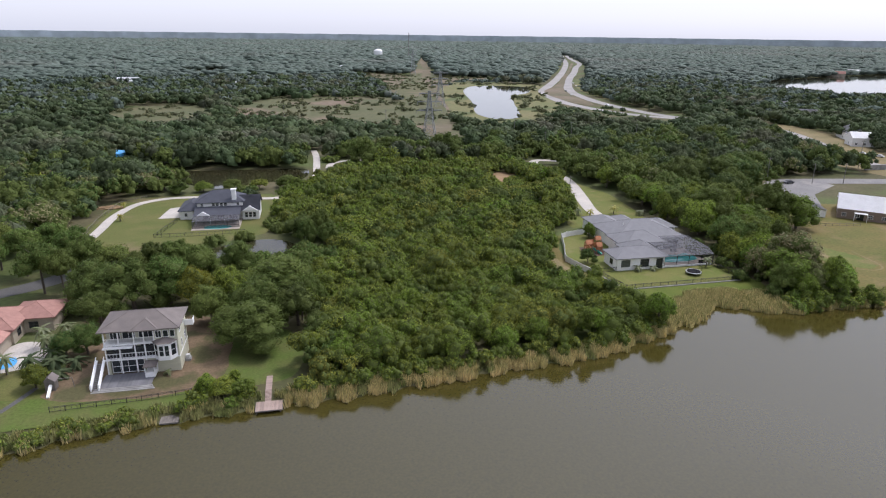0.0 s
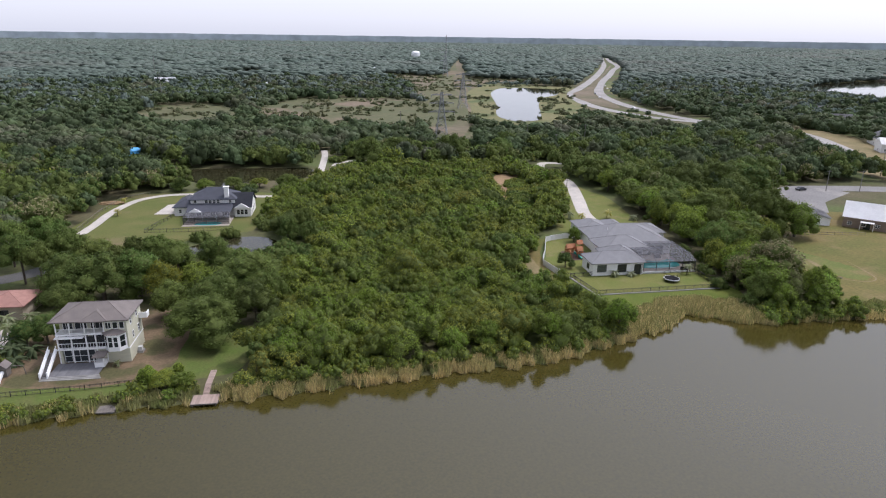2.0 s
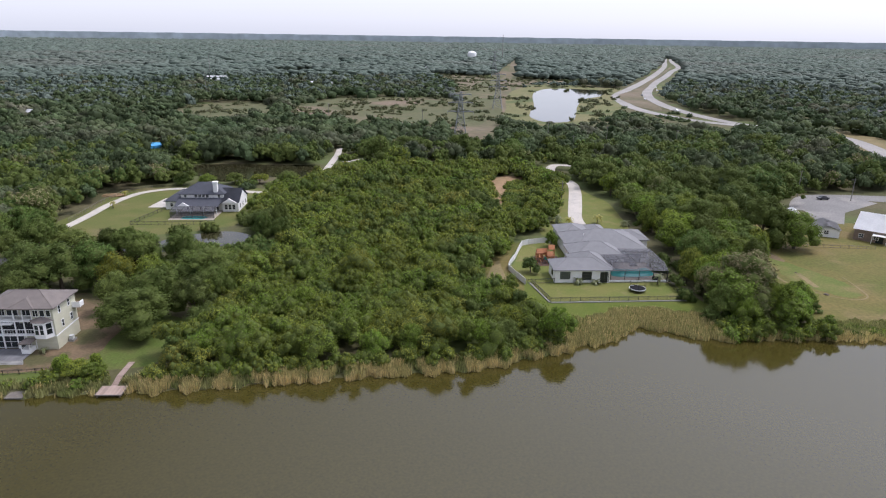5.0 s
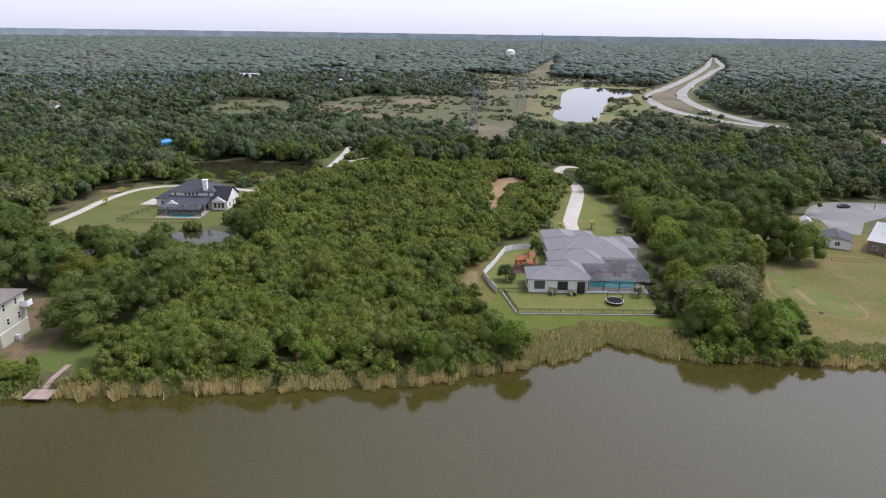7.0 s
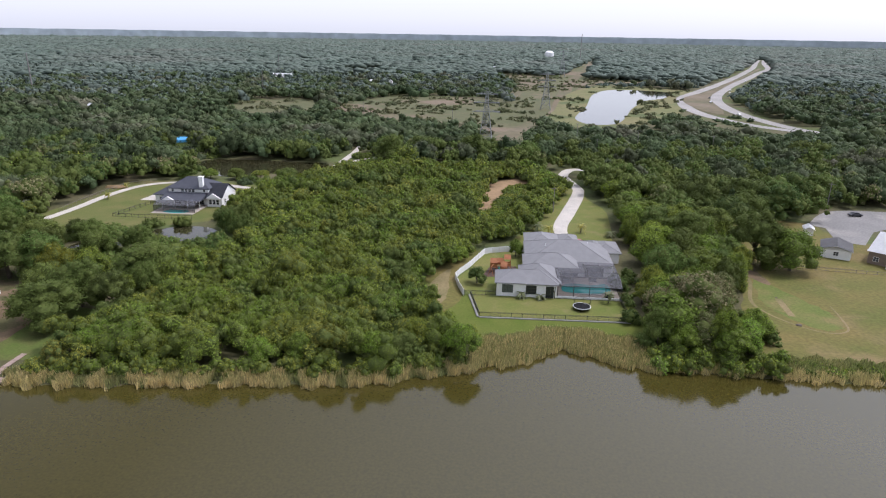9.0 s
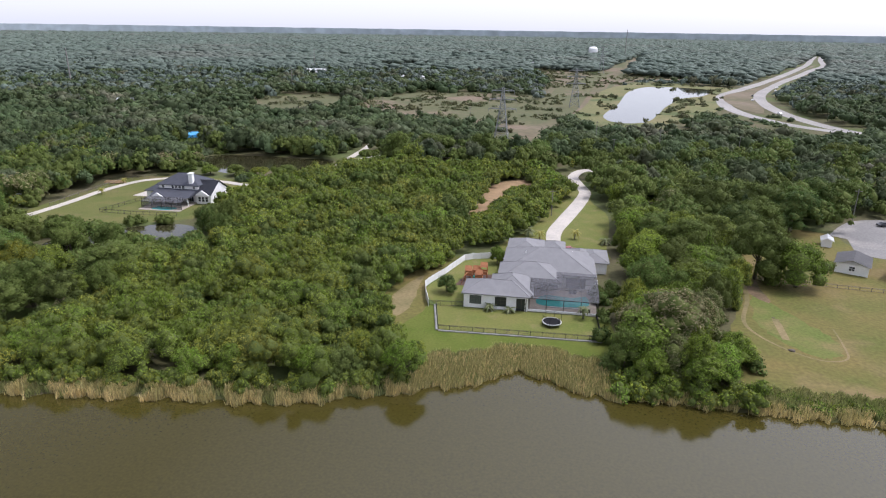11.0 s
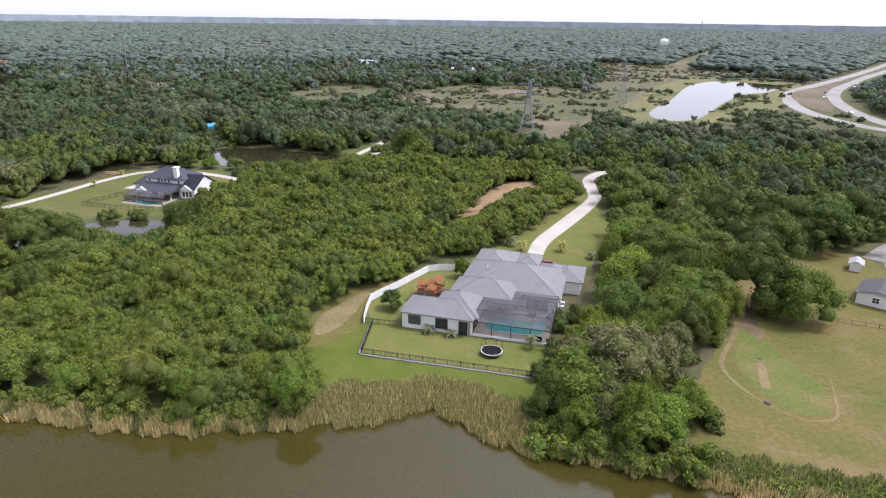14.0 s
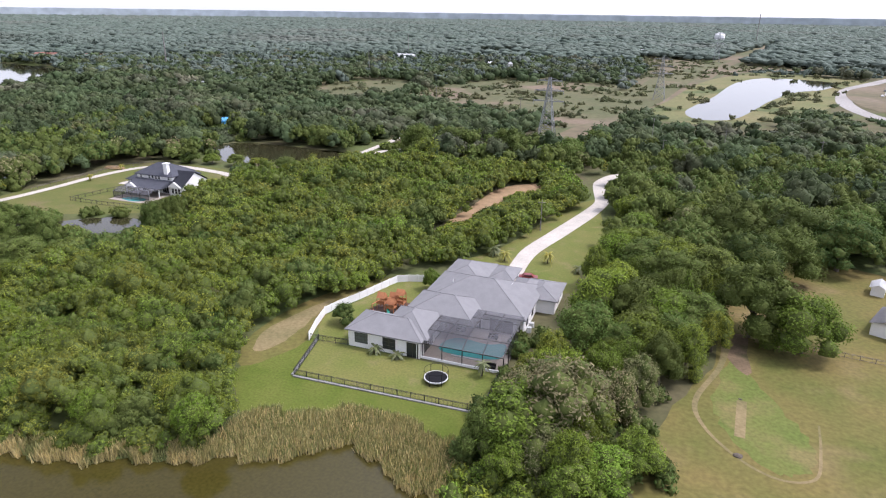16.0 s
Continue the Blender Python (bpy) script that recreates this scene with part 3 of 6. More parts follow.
def open_ground(x, y, far=False):
    ok = (x < 1.2 * y + 45) & (x > 115 - 1.55 * (y - 56)) & (y > shore(x) + 3)
    for poly in OPEN:
        ok &= ~inside(x, y, poly)
    for line, half in zip(ROADS, ROAD_HALF):
        for (ax, ay), (bx, by) in zip(line, line[1:]):
            ux, uy = bx - ax, by - ay
            t = np.clip(((x - ax) * ux + (y - ay) * uy) / (ux * ux + uy * uy), 0, 1)
            wide = half * (1.4 if ay > 600 else 1.0)
            ok &= np.hypot(x - ax - t * ux, y - ay - t * uy) > wide
    return ok


nx_, ny_ = scatter(-420, 440, 100, 340, 7.0)
keep = open_ground(nx_, ny_)
nx_, ny_ = nx_[keep], ny_[keep]
near_low = low_ground(nx_, ny_)
nh = 8.8 + 2.4 * np.array([noise.noise((a * 0.03, b * 0.03, 5.0)) for a, b in zip(nx_, ny_)]) + rng.normal(0, 1.0, len(nx_))
nr = 3.0 + 4.6 * rng.random(len(nx_)) ** 1.3
roomy = np.ones(len(nx_), bool)
for ox, oy in ((0.8, 0), (-0.8, 0), (0, 0.8), (0, -0.8)):
    roomy &= open_ground(nx_ + ox * nr, ny_ + oy * nr)
nr = np.where(roomy, nr, np.minimum(nr, 3.2))
nh = nh + rng.normal(0, 0.8, len(nx_)) + 0.7 * (nr - 4.5)
nh = np.where(near_low, 2.2 + rng.random(len(nx_)), np.where((nx_ < -2) & (ny_ < 205), nh * 0.8, nh))
near_rows = np.stack([nx_, ny_, np.zeros(len(nx_)), nh, nr, 0.0030 * reach(nx_, ny_)], 1)
single = (reach(nx_, ny_) < 205) & ~near_low
tree_rows = near_rows[single]
near_rows, nx_, ny_ = near_rows[~single], nx_[~single], ny_[~single]
pick = rng.random(len(nx_)) + 0.6 * np.array([noise.noise((a * 0.02, b * 0.02, 15.0)) for a, b in zip(nx_, ny_)])
# the bluer leaf takes over with distance, painting in a first haze tint
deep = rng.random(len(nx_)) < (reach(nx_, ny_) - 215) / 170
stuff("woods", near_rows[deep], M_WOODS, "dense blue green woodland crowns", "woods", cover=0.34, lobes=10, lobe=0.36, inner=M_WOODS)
near_rows, pick = near_rows[~deep], pick[~deep]
stuff("woods", near_rows[pick < 0.5], M_LEAF_OAK, "dense mixed green woodland", "woods", cover=0.38, lobes=12, lobe=0.33)
stuff("woods", near_rows[(pick >= 0.5) & (pick < 0.9)], M_LEAF_DARK, "dark green woodland crowns", "woods", cover=0.38, lobes=12, lobe=0.33)
stuff("woods", near_rows[(pick >= 0.9) & (pick < 1.0)], M_LEAF, "mid green woodland crowns", "woods", cover=0.38, lobes=12, lobe=0.33)
stuff("woods", near_rows[pick >= 1.0], M_LEAF_GREY, "grey green bare-twigged woodland crowns", "woods", cover=0.4)
mx, my = scatter(-1300, 1150, 340, 900, 9.0)
keep = open_ground(mx, my)
mx, my = mx[keep], my[keep]
mid_low = low_ground(mx, my)
thin = np.array([noise.noise((a * 0.008, b * 0.008, 21.0)) for a, b in zip(mx, my)])
mid_rows = np.stack([mx, my, np.zeros(len(mx)), np.where(mid_low, 2.0 + rng.random(len(mx)), 8.0 + 5.0 * thin + rng.normal(0, 1.6, len(mx))), 3.9 + 5.4 * rng.random(len(mx)) ** 1.6, 0.0048 * reach(mx, my)], 1)
mid_rows = mid_rows[~mid_low | (rng.random(len(mx)) < 0.45)]
# further out, ever more crowns get the haze-paled leaf colour
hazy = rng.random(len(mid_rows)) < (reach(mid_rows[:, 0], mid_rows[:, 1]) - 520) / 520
stuff("woods_middle", mid_rows[hazy], M_FAR_HAZE, "distant woodland canopy in haze-paled colour", "woods", cover=0.20, lobes=3, ring=5, tiers=3, lobe=0.50, inner=M_FAR_HAZE, jitter=0.4, flat=0.65)
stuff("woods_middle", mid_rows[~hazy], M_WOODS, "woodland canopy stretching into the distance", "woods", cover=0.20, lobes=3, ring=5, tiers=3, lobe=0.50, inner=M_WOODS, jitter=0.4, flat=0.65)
far_rows = []
dist = 900.0
while dist < 4850:
    step = dist / 100
    ang = np.arange(-0.86, 1.05, step / dist) + rng.uniform(-0.3, 0.3) * step / dist
    ang = ang + rng.uniform(-0.4, 0.4, len(ang)) * step / dist
    dd = dist + rng.uniform(-0.5, 0.5, len(ang)) * step
    fx, fy = 75 - np.sin(ang) * dd, 20 + np.cos(ang) * dd
    far_rows.append(np.stack([fx, fy, np.zeros(len(fx)), 8.5 + rng.normal(0, 1.7, len(fx)) + 0.0012 * dist, step * rng.uniform(1.1, 1.8, len(fx)), np.full(len(fx), step * 0.5)], 1))
    dist += step * 0.8
far_rows = np.concatenate(far_rows)
keep = open_ground(far_rows[:, 0], far_rows[:, 1])
far_rows = far_rows[keep]
far_rows = far_rows[~low_ground(far_rows[:, 0], far_rows[:, 1])]
gaps = np.array([noise.noise((a * 0.004, b * 0.0025, 41.0)) for a, b in far_rows[:, :2]])
far_rows = far_rows[gaps > -0.6]
stuff("woods_far", far_rows, M_FAR_HAZE, "far woodland in haze-paled colour reaching the horizon", "woods", cover=0, lobes=1, ring=4, tiers=3, flat=0.30, inner=M_FAR_HAZE, rough=0.6)
# an added flat strip closes the horizon, with pale haze as its colour
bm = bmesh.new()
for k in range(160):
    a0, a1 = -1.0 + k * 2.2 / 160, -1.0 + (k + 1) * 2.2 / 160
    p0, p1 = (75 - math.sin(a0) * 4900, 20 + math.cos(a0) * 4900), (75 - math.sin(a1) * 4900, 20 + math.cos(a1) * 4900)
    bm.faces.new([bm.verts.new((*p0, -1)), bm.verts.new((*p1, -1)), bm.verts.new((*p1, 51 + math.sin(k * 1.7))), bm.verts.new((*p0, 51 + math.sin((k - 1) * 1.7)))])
M_HORIZON_HAZE = material("horizon_haze", (0.460, 0.520, 0.560), (0.450, 0.510, 0.550), rough=1.0, scale=0.002, spec=0.0)
tagged(part("backdrop", bm, M_HORIZON_HAZE), "flat horizon backdrop strip in blue grey haze colour", "horizon", kind="structure")

# ---- building materials ----
def built(*args, **kw):
    """A made surface: smooth, with little grain."""
    return material(*args, grain=0.07, **kw)


M_WHITE = built("white_stucco", (0.870, 0.865, 0.850), (0.810, 0.805, 0.790), rough=0.85, scale=0.5, fine=6, bump=0.004)
M_TRIM = built("white_trim", (0.860, 0.860, 0.850), (0.810, 0.810, 0.800), rough=0.6, scale=1.0)
M_CREAM = built("cream_siding", (0.560, 0.545, 0.420), (0.500, 0.490, 0.375), rough=0.8, scale=0.6, fine=5, stretch=(1, 1, 8))
M_SHINGLE = built("grey_shingle", (0.205, 0.204, 0.208), (0.182, 0.181, 0.186), rough=0.9, scale=0.6, fine=5, bump=0.02, island=0.08)
M_SHINGLE_BROWN = built("brown_shingle", (0.175, 0.150, 0.135), (0.140, 0.122, 0.112), rough=0.9, scale=0.6, fine=5, bump=0.02)
M_SHINGLE_DARK = built("slate_shingle", (0.060, 0.064, 0.080), (0.046, 0.050, 0.064), rough=0.85, scale=0.6, fine=5, bump=0.02)
M_TILE = built("terracotta_tile", (0.360, 0.190, 0.150), (0.290, 0.150, 0.120), rough=0.8, scale=0.8, fine=4, bump=0.02, objrand=0.2)
M_METAL_ROOF = built("white_metal_roof", (0.780, 0.790, 0.800), (0.720, 0.730, 0.740), rough=0.45, scale=0.3, fine=2)
M_BRICK = built("brown_block", (0.250, 0.190, 0.150), (0.210, 0.160, 0.125), rough=0.9, scale=0.8, fine=6)
M_BRONZE = built("bronze_frame", (0.030, 0.028, 0.026), None, rough=0.45, scale=3)
M_FENCE = built("black_fence", (0.028, 0.028, 0.030), None, rough=0.5, scale=3)
M_VINYL = built("white_vinyl", (0.800, 0.800, 0.800), (0.760, 0.760, 0.760), rough=0.5, scale=1)
M_KERB = built("concrete_kerb", (0.290, 0.285, 0.270), (0.205, 0.200, 0.190), rough=0.9, scale=0.6, fine=4)
M_DECK = built("grey_deck", (0.170, 0.170, 0.178), (0.140, 0.140, 0.148), rough=0.8, scale=0.8, objrand=0.15)
M_DOCK = built("dock_boards", (0.330, 0.245, 0.205), (0.280, 0.210, 0.175), rough=0.85, scale=1.0, objrand=0.15)
M_POST = built("weathered_post", (0.180, 0.160, 0.140), (0.130, 0.115, 0.100), rough=0.9, scale=2)
M_CEDAR = built("cedar_play", (0.420, 0.170, 0.072), (0.330, 0.125, 0.052), rough=0.7, scale=1.5)
M_POOL = built("pool_water", (0.060, 0.330, 0.330), (0.080, 0.380, 0.370), rough=0.04, scale=0.3, fine=3, bump=0.004)
M_PAVER = built("pool_paver", (0.400, 0.350, 0.300), (0.330, 0.285, 0.245), rough=0.85, scale=0.6, fine=5)
M_STEEL = built("galvanised_steel", (0.330, 0.340, 0.345), (0.260, 0.270, 0.275), rough=0.55, metal=0.6, scale=1)
M_POLE = built("grey_pole", (0.230, 0.215, 0.200), (0.180, 0.168, 0.155), rough=0.9, scale=1)
M_BLACK = built("black_mesh", (0.016, 0.016, 0.018), None, rough=0.9, scale=3, spec=0.1)
M_RIM = built("pale_rim", (0.550, 0.560, 0.560), None, rough=0.5, scale=3)
M_BLUE = built("blue_tarp", (0.060, 0.320, 0.620), (0.080, 0.360, 0.660), rough=0.5, scale=0.4)
M_TAN = built("tan_wall", (0.420, 0.360, 0.280), (0.360, 0.310, 0.240), rough=0.85, scale=0.5)
M_CAR_W = built("white_car_paint", (0.720, 0.720, 0.720), None, rough=0.3, scale=1)
M_CAR_D = built("dark_car_paint", (0.060, 0.062, 0.070), None, rough=0.3, scale=1)
M_CAR_R = built("red_car_paint", (0.200, 0.030, 0.035), None, rough=0.3, scale=1)
M_TYRE = built("tyre", (0.020, 0.020, 0.020), None, rough=0.9, scale=3)


def glass_pane(name, tint):
    m = material(name, tint, None, rough=0.05, scale=0.3)
    return m


M_GLASS = glass_pane("dark_glass", (0.030, 0.036, 0.040))
M_GLASS_PALE = glass_pane("pale_glass", (0.110, 0.130, 0.125))


def screen_mesh(name, fac, tint):
    """Insect screen: fine cloth that lets most light through."""
    m = bpy.data.materials.new(name)
    m.use_nodes = True
    n, l = m.node_tree.nodes, m.node_tree.links
    n["Principled BSDF"].inputs["Base Color"].default_value = (*tint, 1)
    n["Principled BSDF"].inputs["Roughness"].default_value = 0.8
    t = n.new("ShaderNodeBsdfTransparent")
    x = n.new("ShaderNodeMixShader")
    x.inputs[0].default_value = fac
    l.new(t.outputs[0], x.inputs[1])
    l.new(n["Principled BSDF"].outputs[0], x.inputs[2])
    l.new(x.outputs[0], n["Material Output"].inputs["Surface"])
    return m


M_SCREEN = screen_mesh("insect_screen", 0.62, (0.085, 0.085, 0.095))
M_PORCH = screen_mesh("porch_screen", 0.78, (0.035, 0.037, 0.042))
M_SCREEN_SIDE = screen_mesh("insect_screen_side", 0.30, (0.05, 0.05, 0.055))


# ---- building helpers ----
def box(bm, x0, x1, y0, y1, z0, z1, m=None):
    v = [bm.verts.new((x, y, z)) for z in (z0, z1) for x, y in ((x0, y0), (x1, y0), (x1, y1), (x0, y1))]
    for f in ((3, 2, 1, 0), (4, 5, 6, 7), (0, 1, 5, 4), (1, 2, 6, 5), (2, 3, 7, 6), (3, 0, 4, 7)):
        bm.faces.new([v[i] for i in f])
    if m:
        for p in v:
            p.co = m @ p.co
    return v


def boxes(name, items, mat, parent=None, label=""):
    bm = bmesh.new()
    for it in items:
        box(bm, *it)
    return part(name, bm, mat, parent, label)


def beam(bm, a, b, w):
    """A square bar from a to b."""
    a, b = Vector(a), Vector(b)
    m = Matrix.Translation(a) @ (b - a).to_track_quat("Z", "Y").to_matrix().to_4x4()
    box(bm, -w / 2, w / 2, -w / 2, w / 2, 0, (b - a).length, m)


def hip(name, x0, x1, y0, y1, z, slope, mat, parent, over=0.5, gable=False, label=""):
    """A hipped roof over a rectangle, with a fascia below its edge and one raised cap along each hip and ridge."""
    x0, x1, y0, y1 = x0 - over, x1 + over, y0 - over, y1 + over
    w, d = x1 - x0, y1 - y0
    half = min(w, d) / 2
    top = z + half * slope
    inset = 0 if gable else half
    if w >= d:
        r0, r1 = (x0 + inset, (y0 + y1) / 2, top), (x1 - inset, (y0 + y1) / 2, top)
    else:
        r0, r1 = ((x0 + x1) / 2, y0 + inset, top), ((x0 + x1) / 2, y1 - inset, top)
    bm = bmesh.new()
    c = [bm.verts.new((x, y, z)) for x, y in ((x0, y0), (x1, y0), (x1, y1), (x0, y1))]
    lo = [bm.verts.new((x, y, z - 0.2)) for x, y in ((x0, y0), (x1, y0), (x1, y1), (x0, y1))]
    a, b = bm.verts.new(r0), bm.verts.new(r1)
    if w >= d:
        fs = ((c[0], c[1], b, a), (c[1], c[2], b), (c[2], c[3], a, b), (c[3], c[0], a))
        hips = ((c[0], a), (c[3], a), (c[1], b), (c[2], b))
    else:
        fs = ((c[0], c[1], a), (c[1], c[2], b, a), (c[2], c[3], b), (c[3], c[0], a, b))
        hips = ((c[0], a), (c[1], a), (c[2], b), (c[3], b))
    for f in fs:
        bm.faces.new(f)
    for i in range(4):
        bm.faces.new((lo[i], lo[(i + 1) % 4], c[(i + 1) % 4], c[i]))
    bm.faces.new(lo)
    pts = [(p.co.copy(), q.co.copy()) for p, q in hips] + [(a.co.copy(), b.co.copy())]
    roof = part(name, bm, mat, parent, label)
    bm = bmesh.new()
    for p, q in pts:
        if (p - q).length > 0.3:
            beam(bm, p, q, 0.1)
    part("ridge_cap", bm, mat, roof)
    return roof


def window(parent, face, u0, u1, z0, z1, at, cols=2, rows=1, pane=None, frame=None, depth=0.08):
    """A window on a wall: face 's' looks to -y, 'n' to +y, 'e' to +x, 'w' to -x. at: the wall's plane."""
    pane, frame = pane or M_GLASS, frame or M_BRONZE
    sgn = -1 if face in "sw" else 1

    def slab(bm, a0, a1, b0, b1, d0, d1):
        lo, hi = sorted((at + sgn * d0, at + sgn * d1))
        if face in "sn":
            box(bm, a0, a1, lo, hi, b0, b1)
        else:
            box(bm, lo, hi, a0, a1, b0, b1)
    bm = bmesh.new()
    t = 0.09
    slab(bm, u0, u0 + t, z0, z1, 0, depth)
    slab(bm, u1 - t, u1, z0, z1, 0, depth)
    slab(bm, u0 + t, u1 - t, z0, z0 + t, 0, depth)
    slab(bm, u0 + t, u1 - t, z1 - t, z1, 0, depth)
    for k in range(1, cols):
        m = u0 + (u1 - u0) * k / cols
        slab(bm, m - 0.035, m + 0.035, z0 + t, z1 - t, 0, depth - 0.01)
    for k in range(1, rows):
        m = z0 + (z1 - z0) * k / rows
        slab(bm, u0 + t, u1 - t, m - 0.035, m + 0.035, 0, depth - 0.02)
    wf = part("window", bm, frame, parent)
    bm = bmesh.new()
    slab(bm, u0 + t, u1 - t, z0 + t, z1 - t, 0.005, 0.03)
    part("pane", bm, pane, wf)
    return wf


def empty(name, x, y, z, label, category, group=""):
    ob = new(name)
    ob.location = (x, y, z)
    ob.empty_display_size = 0.5
    return tagged(ob, label, category, group)


def settle(thing):
    """Parts were built at their places: keep them there under their thing."""
    bpy.context.view_layer.update()
    for c in thing.children:
        c.matrix_parent_inverse = Matrix.Translation(-thing.location)


def tube(bm, a, b, r0, r1=None, seg=8):
    a, b = Vector(a), Vector(b)
    m = Matrix.Translation((a + b) / 2) @ (b - a).to_track_quat("Z", "Y").to_matrix().to_4x4()
    bmesh.ops.create_cone(bm, cap_ends=True, segments=seg, radius1=r0, radius2=r0 if r1 is None else r1, depth=(b - a).length, matrix=m)


# ---- the single-storey white house with the pool cage ----
def lake_house():
    h = empty("house", 94, 170, 0, "white stucco single-storey house with grey shingle roof", "house")
    body = boxes("wall", [(79.5, 93.6, 149.4, 157.0, 0, 3.45), (85.2, 93.4, 156.8, 161.2, 0, 3.44), (86.2, 94.0, 161, 168, 0, 3.43), (87, 108.6, 164.6, 181, 0, 3.42), (87.2, 96, 180, 189.6, 0, 3.4), (103, 112.3, 176, 185.6, 0, 3.08), (96.2, 101.8, 181, 184, 0, 3.09)], M_WHITE, h)
    hip("roof", 79.5, 93.6, 149.4, 157.2, 3.5, 0.46, M_SHINGLE, h)
    hip("roof", 85.2, 94.2, 150.6, 161.2, 3.52, 0.52, M_SHINGLE, h)
    hip("roof", 86.4, 100.5, 158.5, 170, 3.54, 0.46, M_SHINGLE, h)
    hip("roof", 87, 108.6, 164.6, 181.4, 3.56, 0.42, M_SHINGLE, h)
    hip("roof", 87.2, 96, 178, 189.6, 3.58, 0.40, M_SHINGLE, h)
    hip("roof", 97, 101.6, 182.5, 189.5, 3.5, 0.40, M_SHINGLE, h)
    hip("roof", 102.8, 108.4, 174, 184.6, 3.3, 0.42, M_SHINGLE, h)
    hip("roof", 105.6, 112.4, 176, 185.6, 3.12, 0.36, M_SHINGLE, h)
    for x in (97.3, 101.3):
        boxes("column", [(x - 0.2, x + 0.2, 189.0, 189.4, 0, 3.35)], M_TRIM, h)
    window(h, "s", 80.8, 83.4, 0.95, 2.95, 149.4, 4, 3, M_GLASS_PALE)
    window(h, "s", 86.4, 88.9, 0.75, 2.95, 149.4, 2, 3)
    window(h, "s", 91.1, 93.3, 0.05, 2.9, 149.4, 2, 1)
    window(h, "s", 96.2, 100.2, 0.05, 2.6, 164.6, 4, 1)
    window(h, "s", 102, 106.6, 0.05, 2.6, 164.6, 4, 1)
    window(h, "e", 167, 168.4, 1.0, 2.5, 108.6, 2, 2)
    window(h, "e", 171.5, 172.9, 1.0, 2.5, 108.6, 2, 2)
    window(h, "e", 179.5, 181, 1.0, 2.5, 112.3, 2, 2)
    window(h, "w", 151.8, 153.4, 1.0, 2.5, 79.5, 2, 2)
    window(h, "e", 151.5, 155.5, 0.05, 2.6, 93.6, 4, 1)
    for x, y, z in ((92.0, 171.5, 6.1), (100.5, 169.0, 5.2), (103.5, 175, 5.6), (90.5, 184, 4.6)):
        bm = bmesh.new()
        tube(bm, (x, y, z - 0.3), (x, y, z + 0.35), 0.09)
        part("vent_pipe", bm, M_TRIM, h)
    boxes("air_conditioner", [(108.9, 109.7, 166.2, 167.0, 0, 1.1)], M_RIM, h)
    boxes("air_conditioner", [(108.9, 109.7, 168.6, 169.4, 0, 0.95)], M_RIM, h)
    boxes("downpipe", [(93.0, 93.1, 149.2, 149.3, 0, 3.0)], M_TRIM, h)
    settle(h)
    # the screened pool cage: aluminium bars and screen cloth
    c = empty("pool_cage", 101, 157, 0, "dark aluminium screened pool enclosure beside the house", "pool enclosure")
    boxes("sill_wall", [(93.7, 108.8, 149.75, 150.0, 0, 0.45)], M_TRIM, c)
    for x in (93.9, 97.6, 101.3, 105.0, 108.7):
        boxes("post", [(x - 0.07, x + 0.07, 149.8, 149.94, 0.45, 3.0)], M_BRONZE, c)
        bm = bmesh.new()
        beam(bm, (x, 149.87, 3.0), (x, 153.2, 4.15), 0.12)
        beam(bm, (x, 153.2, 4.15), (x, 164.4, 4.15), 0.12)
        part("rafter", bm, M_BRONZE, c)
    boxes("rail", [(93.85, 108.8, 149.8, 149.94, 2.95, 3.08)], M_BRONZE, c)
    for y, z in ((153.2, 4.1), (157.0, 4.1), (160.8, 4.1)):
        boxes("purlin", [(93.85, 108.8, y - 0.05, y + 0.05, z, z + 0.1)], M_BRONZE, c)
    for y in (150.0, 153.2, 157.0, 160.8):
        boxes("post", [(108.65, 108.79, y - 0.06, y + 0.06, 0.0, 3.0 if y < 151 else 4.1)], M_BRONZE, c)
    bm = bmesh.new()
    for f in (((93.8, 149.87, 3.02), (108.8, 149.87, 3.02), (108.8, 153.2, 4.17), (93.8, 153.2, 4.17)), ((93.8, 153.2, 4.17), (108.8, 153.2, 4.17), (108.8, 164.4, 4.17), (93.8, 164.4, 4.17))):
        bm.faces.new([bm.verts.new(p) for p in f])
    part("roof_screen", bm, M_SCREEN, c, "dark insect screen over the pool")
    bm = bmesh.new()
    for f in (((93.8, 149.87, 0.45), (108.8, 149.87, 0.45), (108.8, 149.87, 3.0), (93.8, 149.87, 3.0)), ((108.72, 149.9, 0.1), (108.72, 164.4, 0.1), (108.72, 164.4, 4.1), (108.72, 153.2, 4.1), (108.72, 149.9, 3.0))):
        bm.faces.new([bm.verts.new(p) for p in f])
    part("side_screen", bm, M_SCREEN_SIDE, c)
    settle(c)
    sheet("pool_deck", [(93.7, 150.0), (108.6, 150.0), (108.6, 164.5), (93.7, 164.5)], 0.16, M_PAVER, "tan paver deck round the pool", "pool deck", thick=0.12)
    pool = empty("swimming_pool", 100, 154, 0.16, "turquoise swimming pool set in a paver deck", "swimming pool")
    bm = bmesh.new()
    bm.faces.new([bm.verts.new((x, y, 0.2)) for x, y in rounded([(96, 153.4), (95.6, 157), (98, 159.2), (103, 158.6), (106.6, 159.6), (106.8, 154.4), (102, 153)], 5)])
    part("pool_water", bm, M_POOL, pool)
    boxes("coping", [(98.4, 104.6, 152.3, 152.7, 0.16, 0.3)], M_RIM, pool)
    settle(pool)
    for x, y in ((97.0, 162.0), (103.6, 161.4), (106.2, 150.9)):
        t = empty("patio_sofa", x, y, 0.16, "dark patio sofa on the pool deck", "sofa")
        boxes("seat", [(x - 0.9, x + 0.9, y - 0.4, y + 0.4, 0.16, 0.55)], M_BLACK, t)
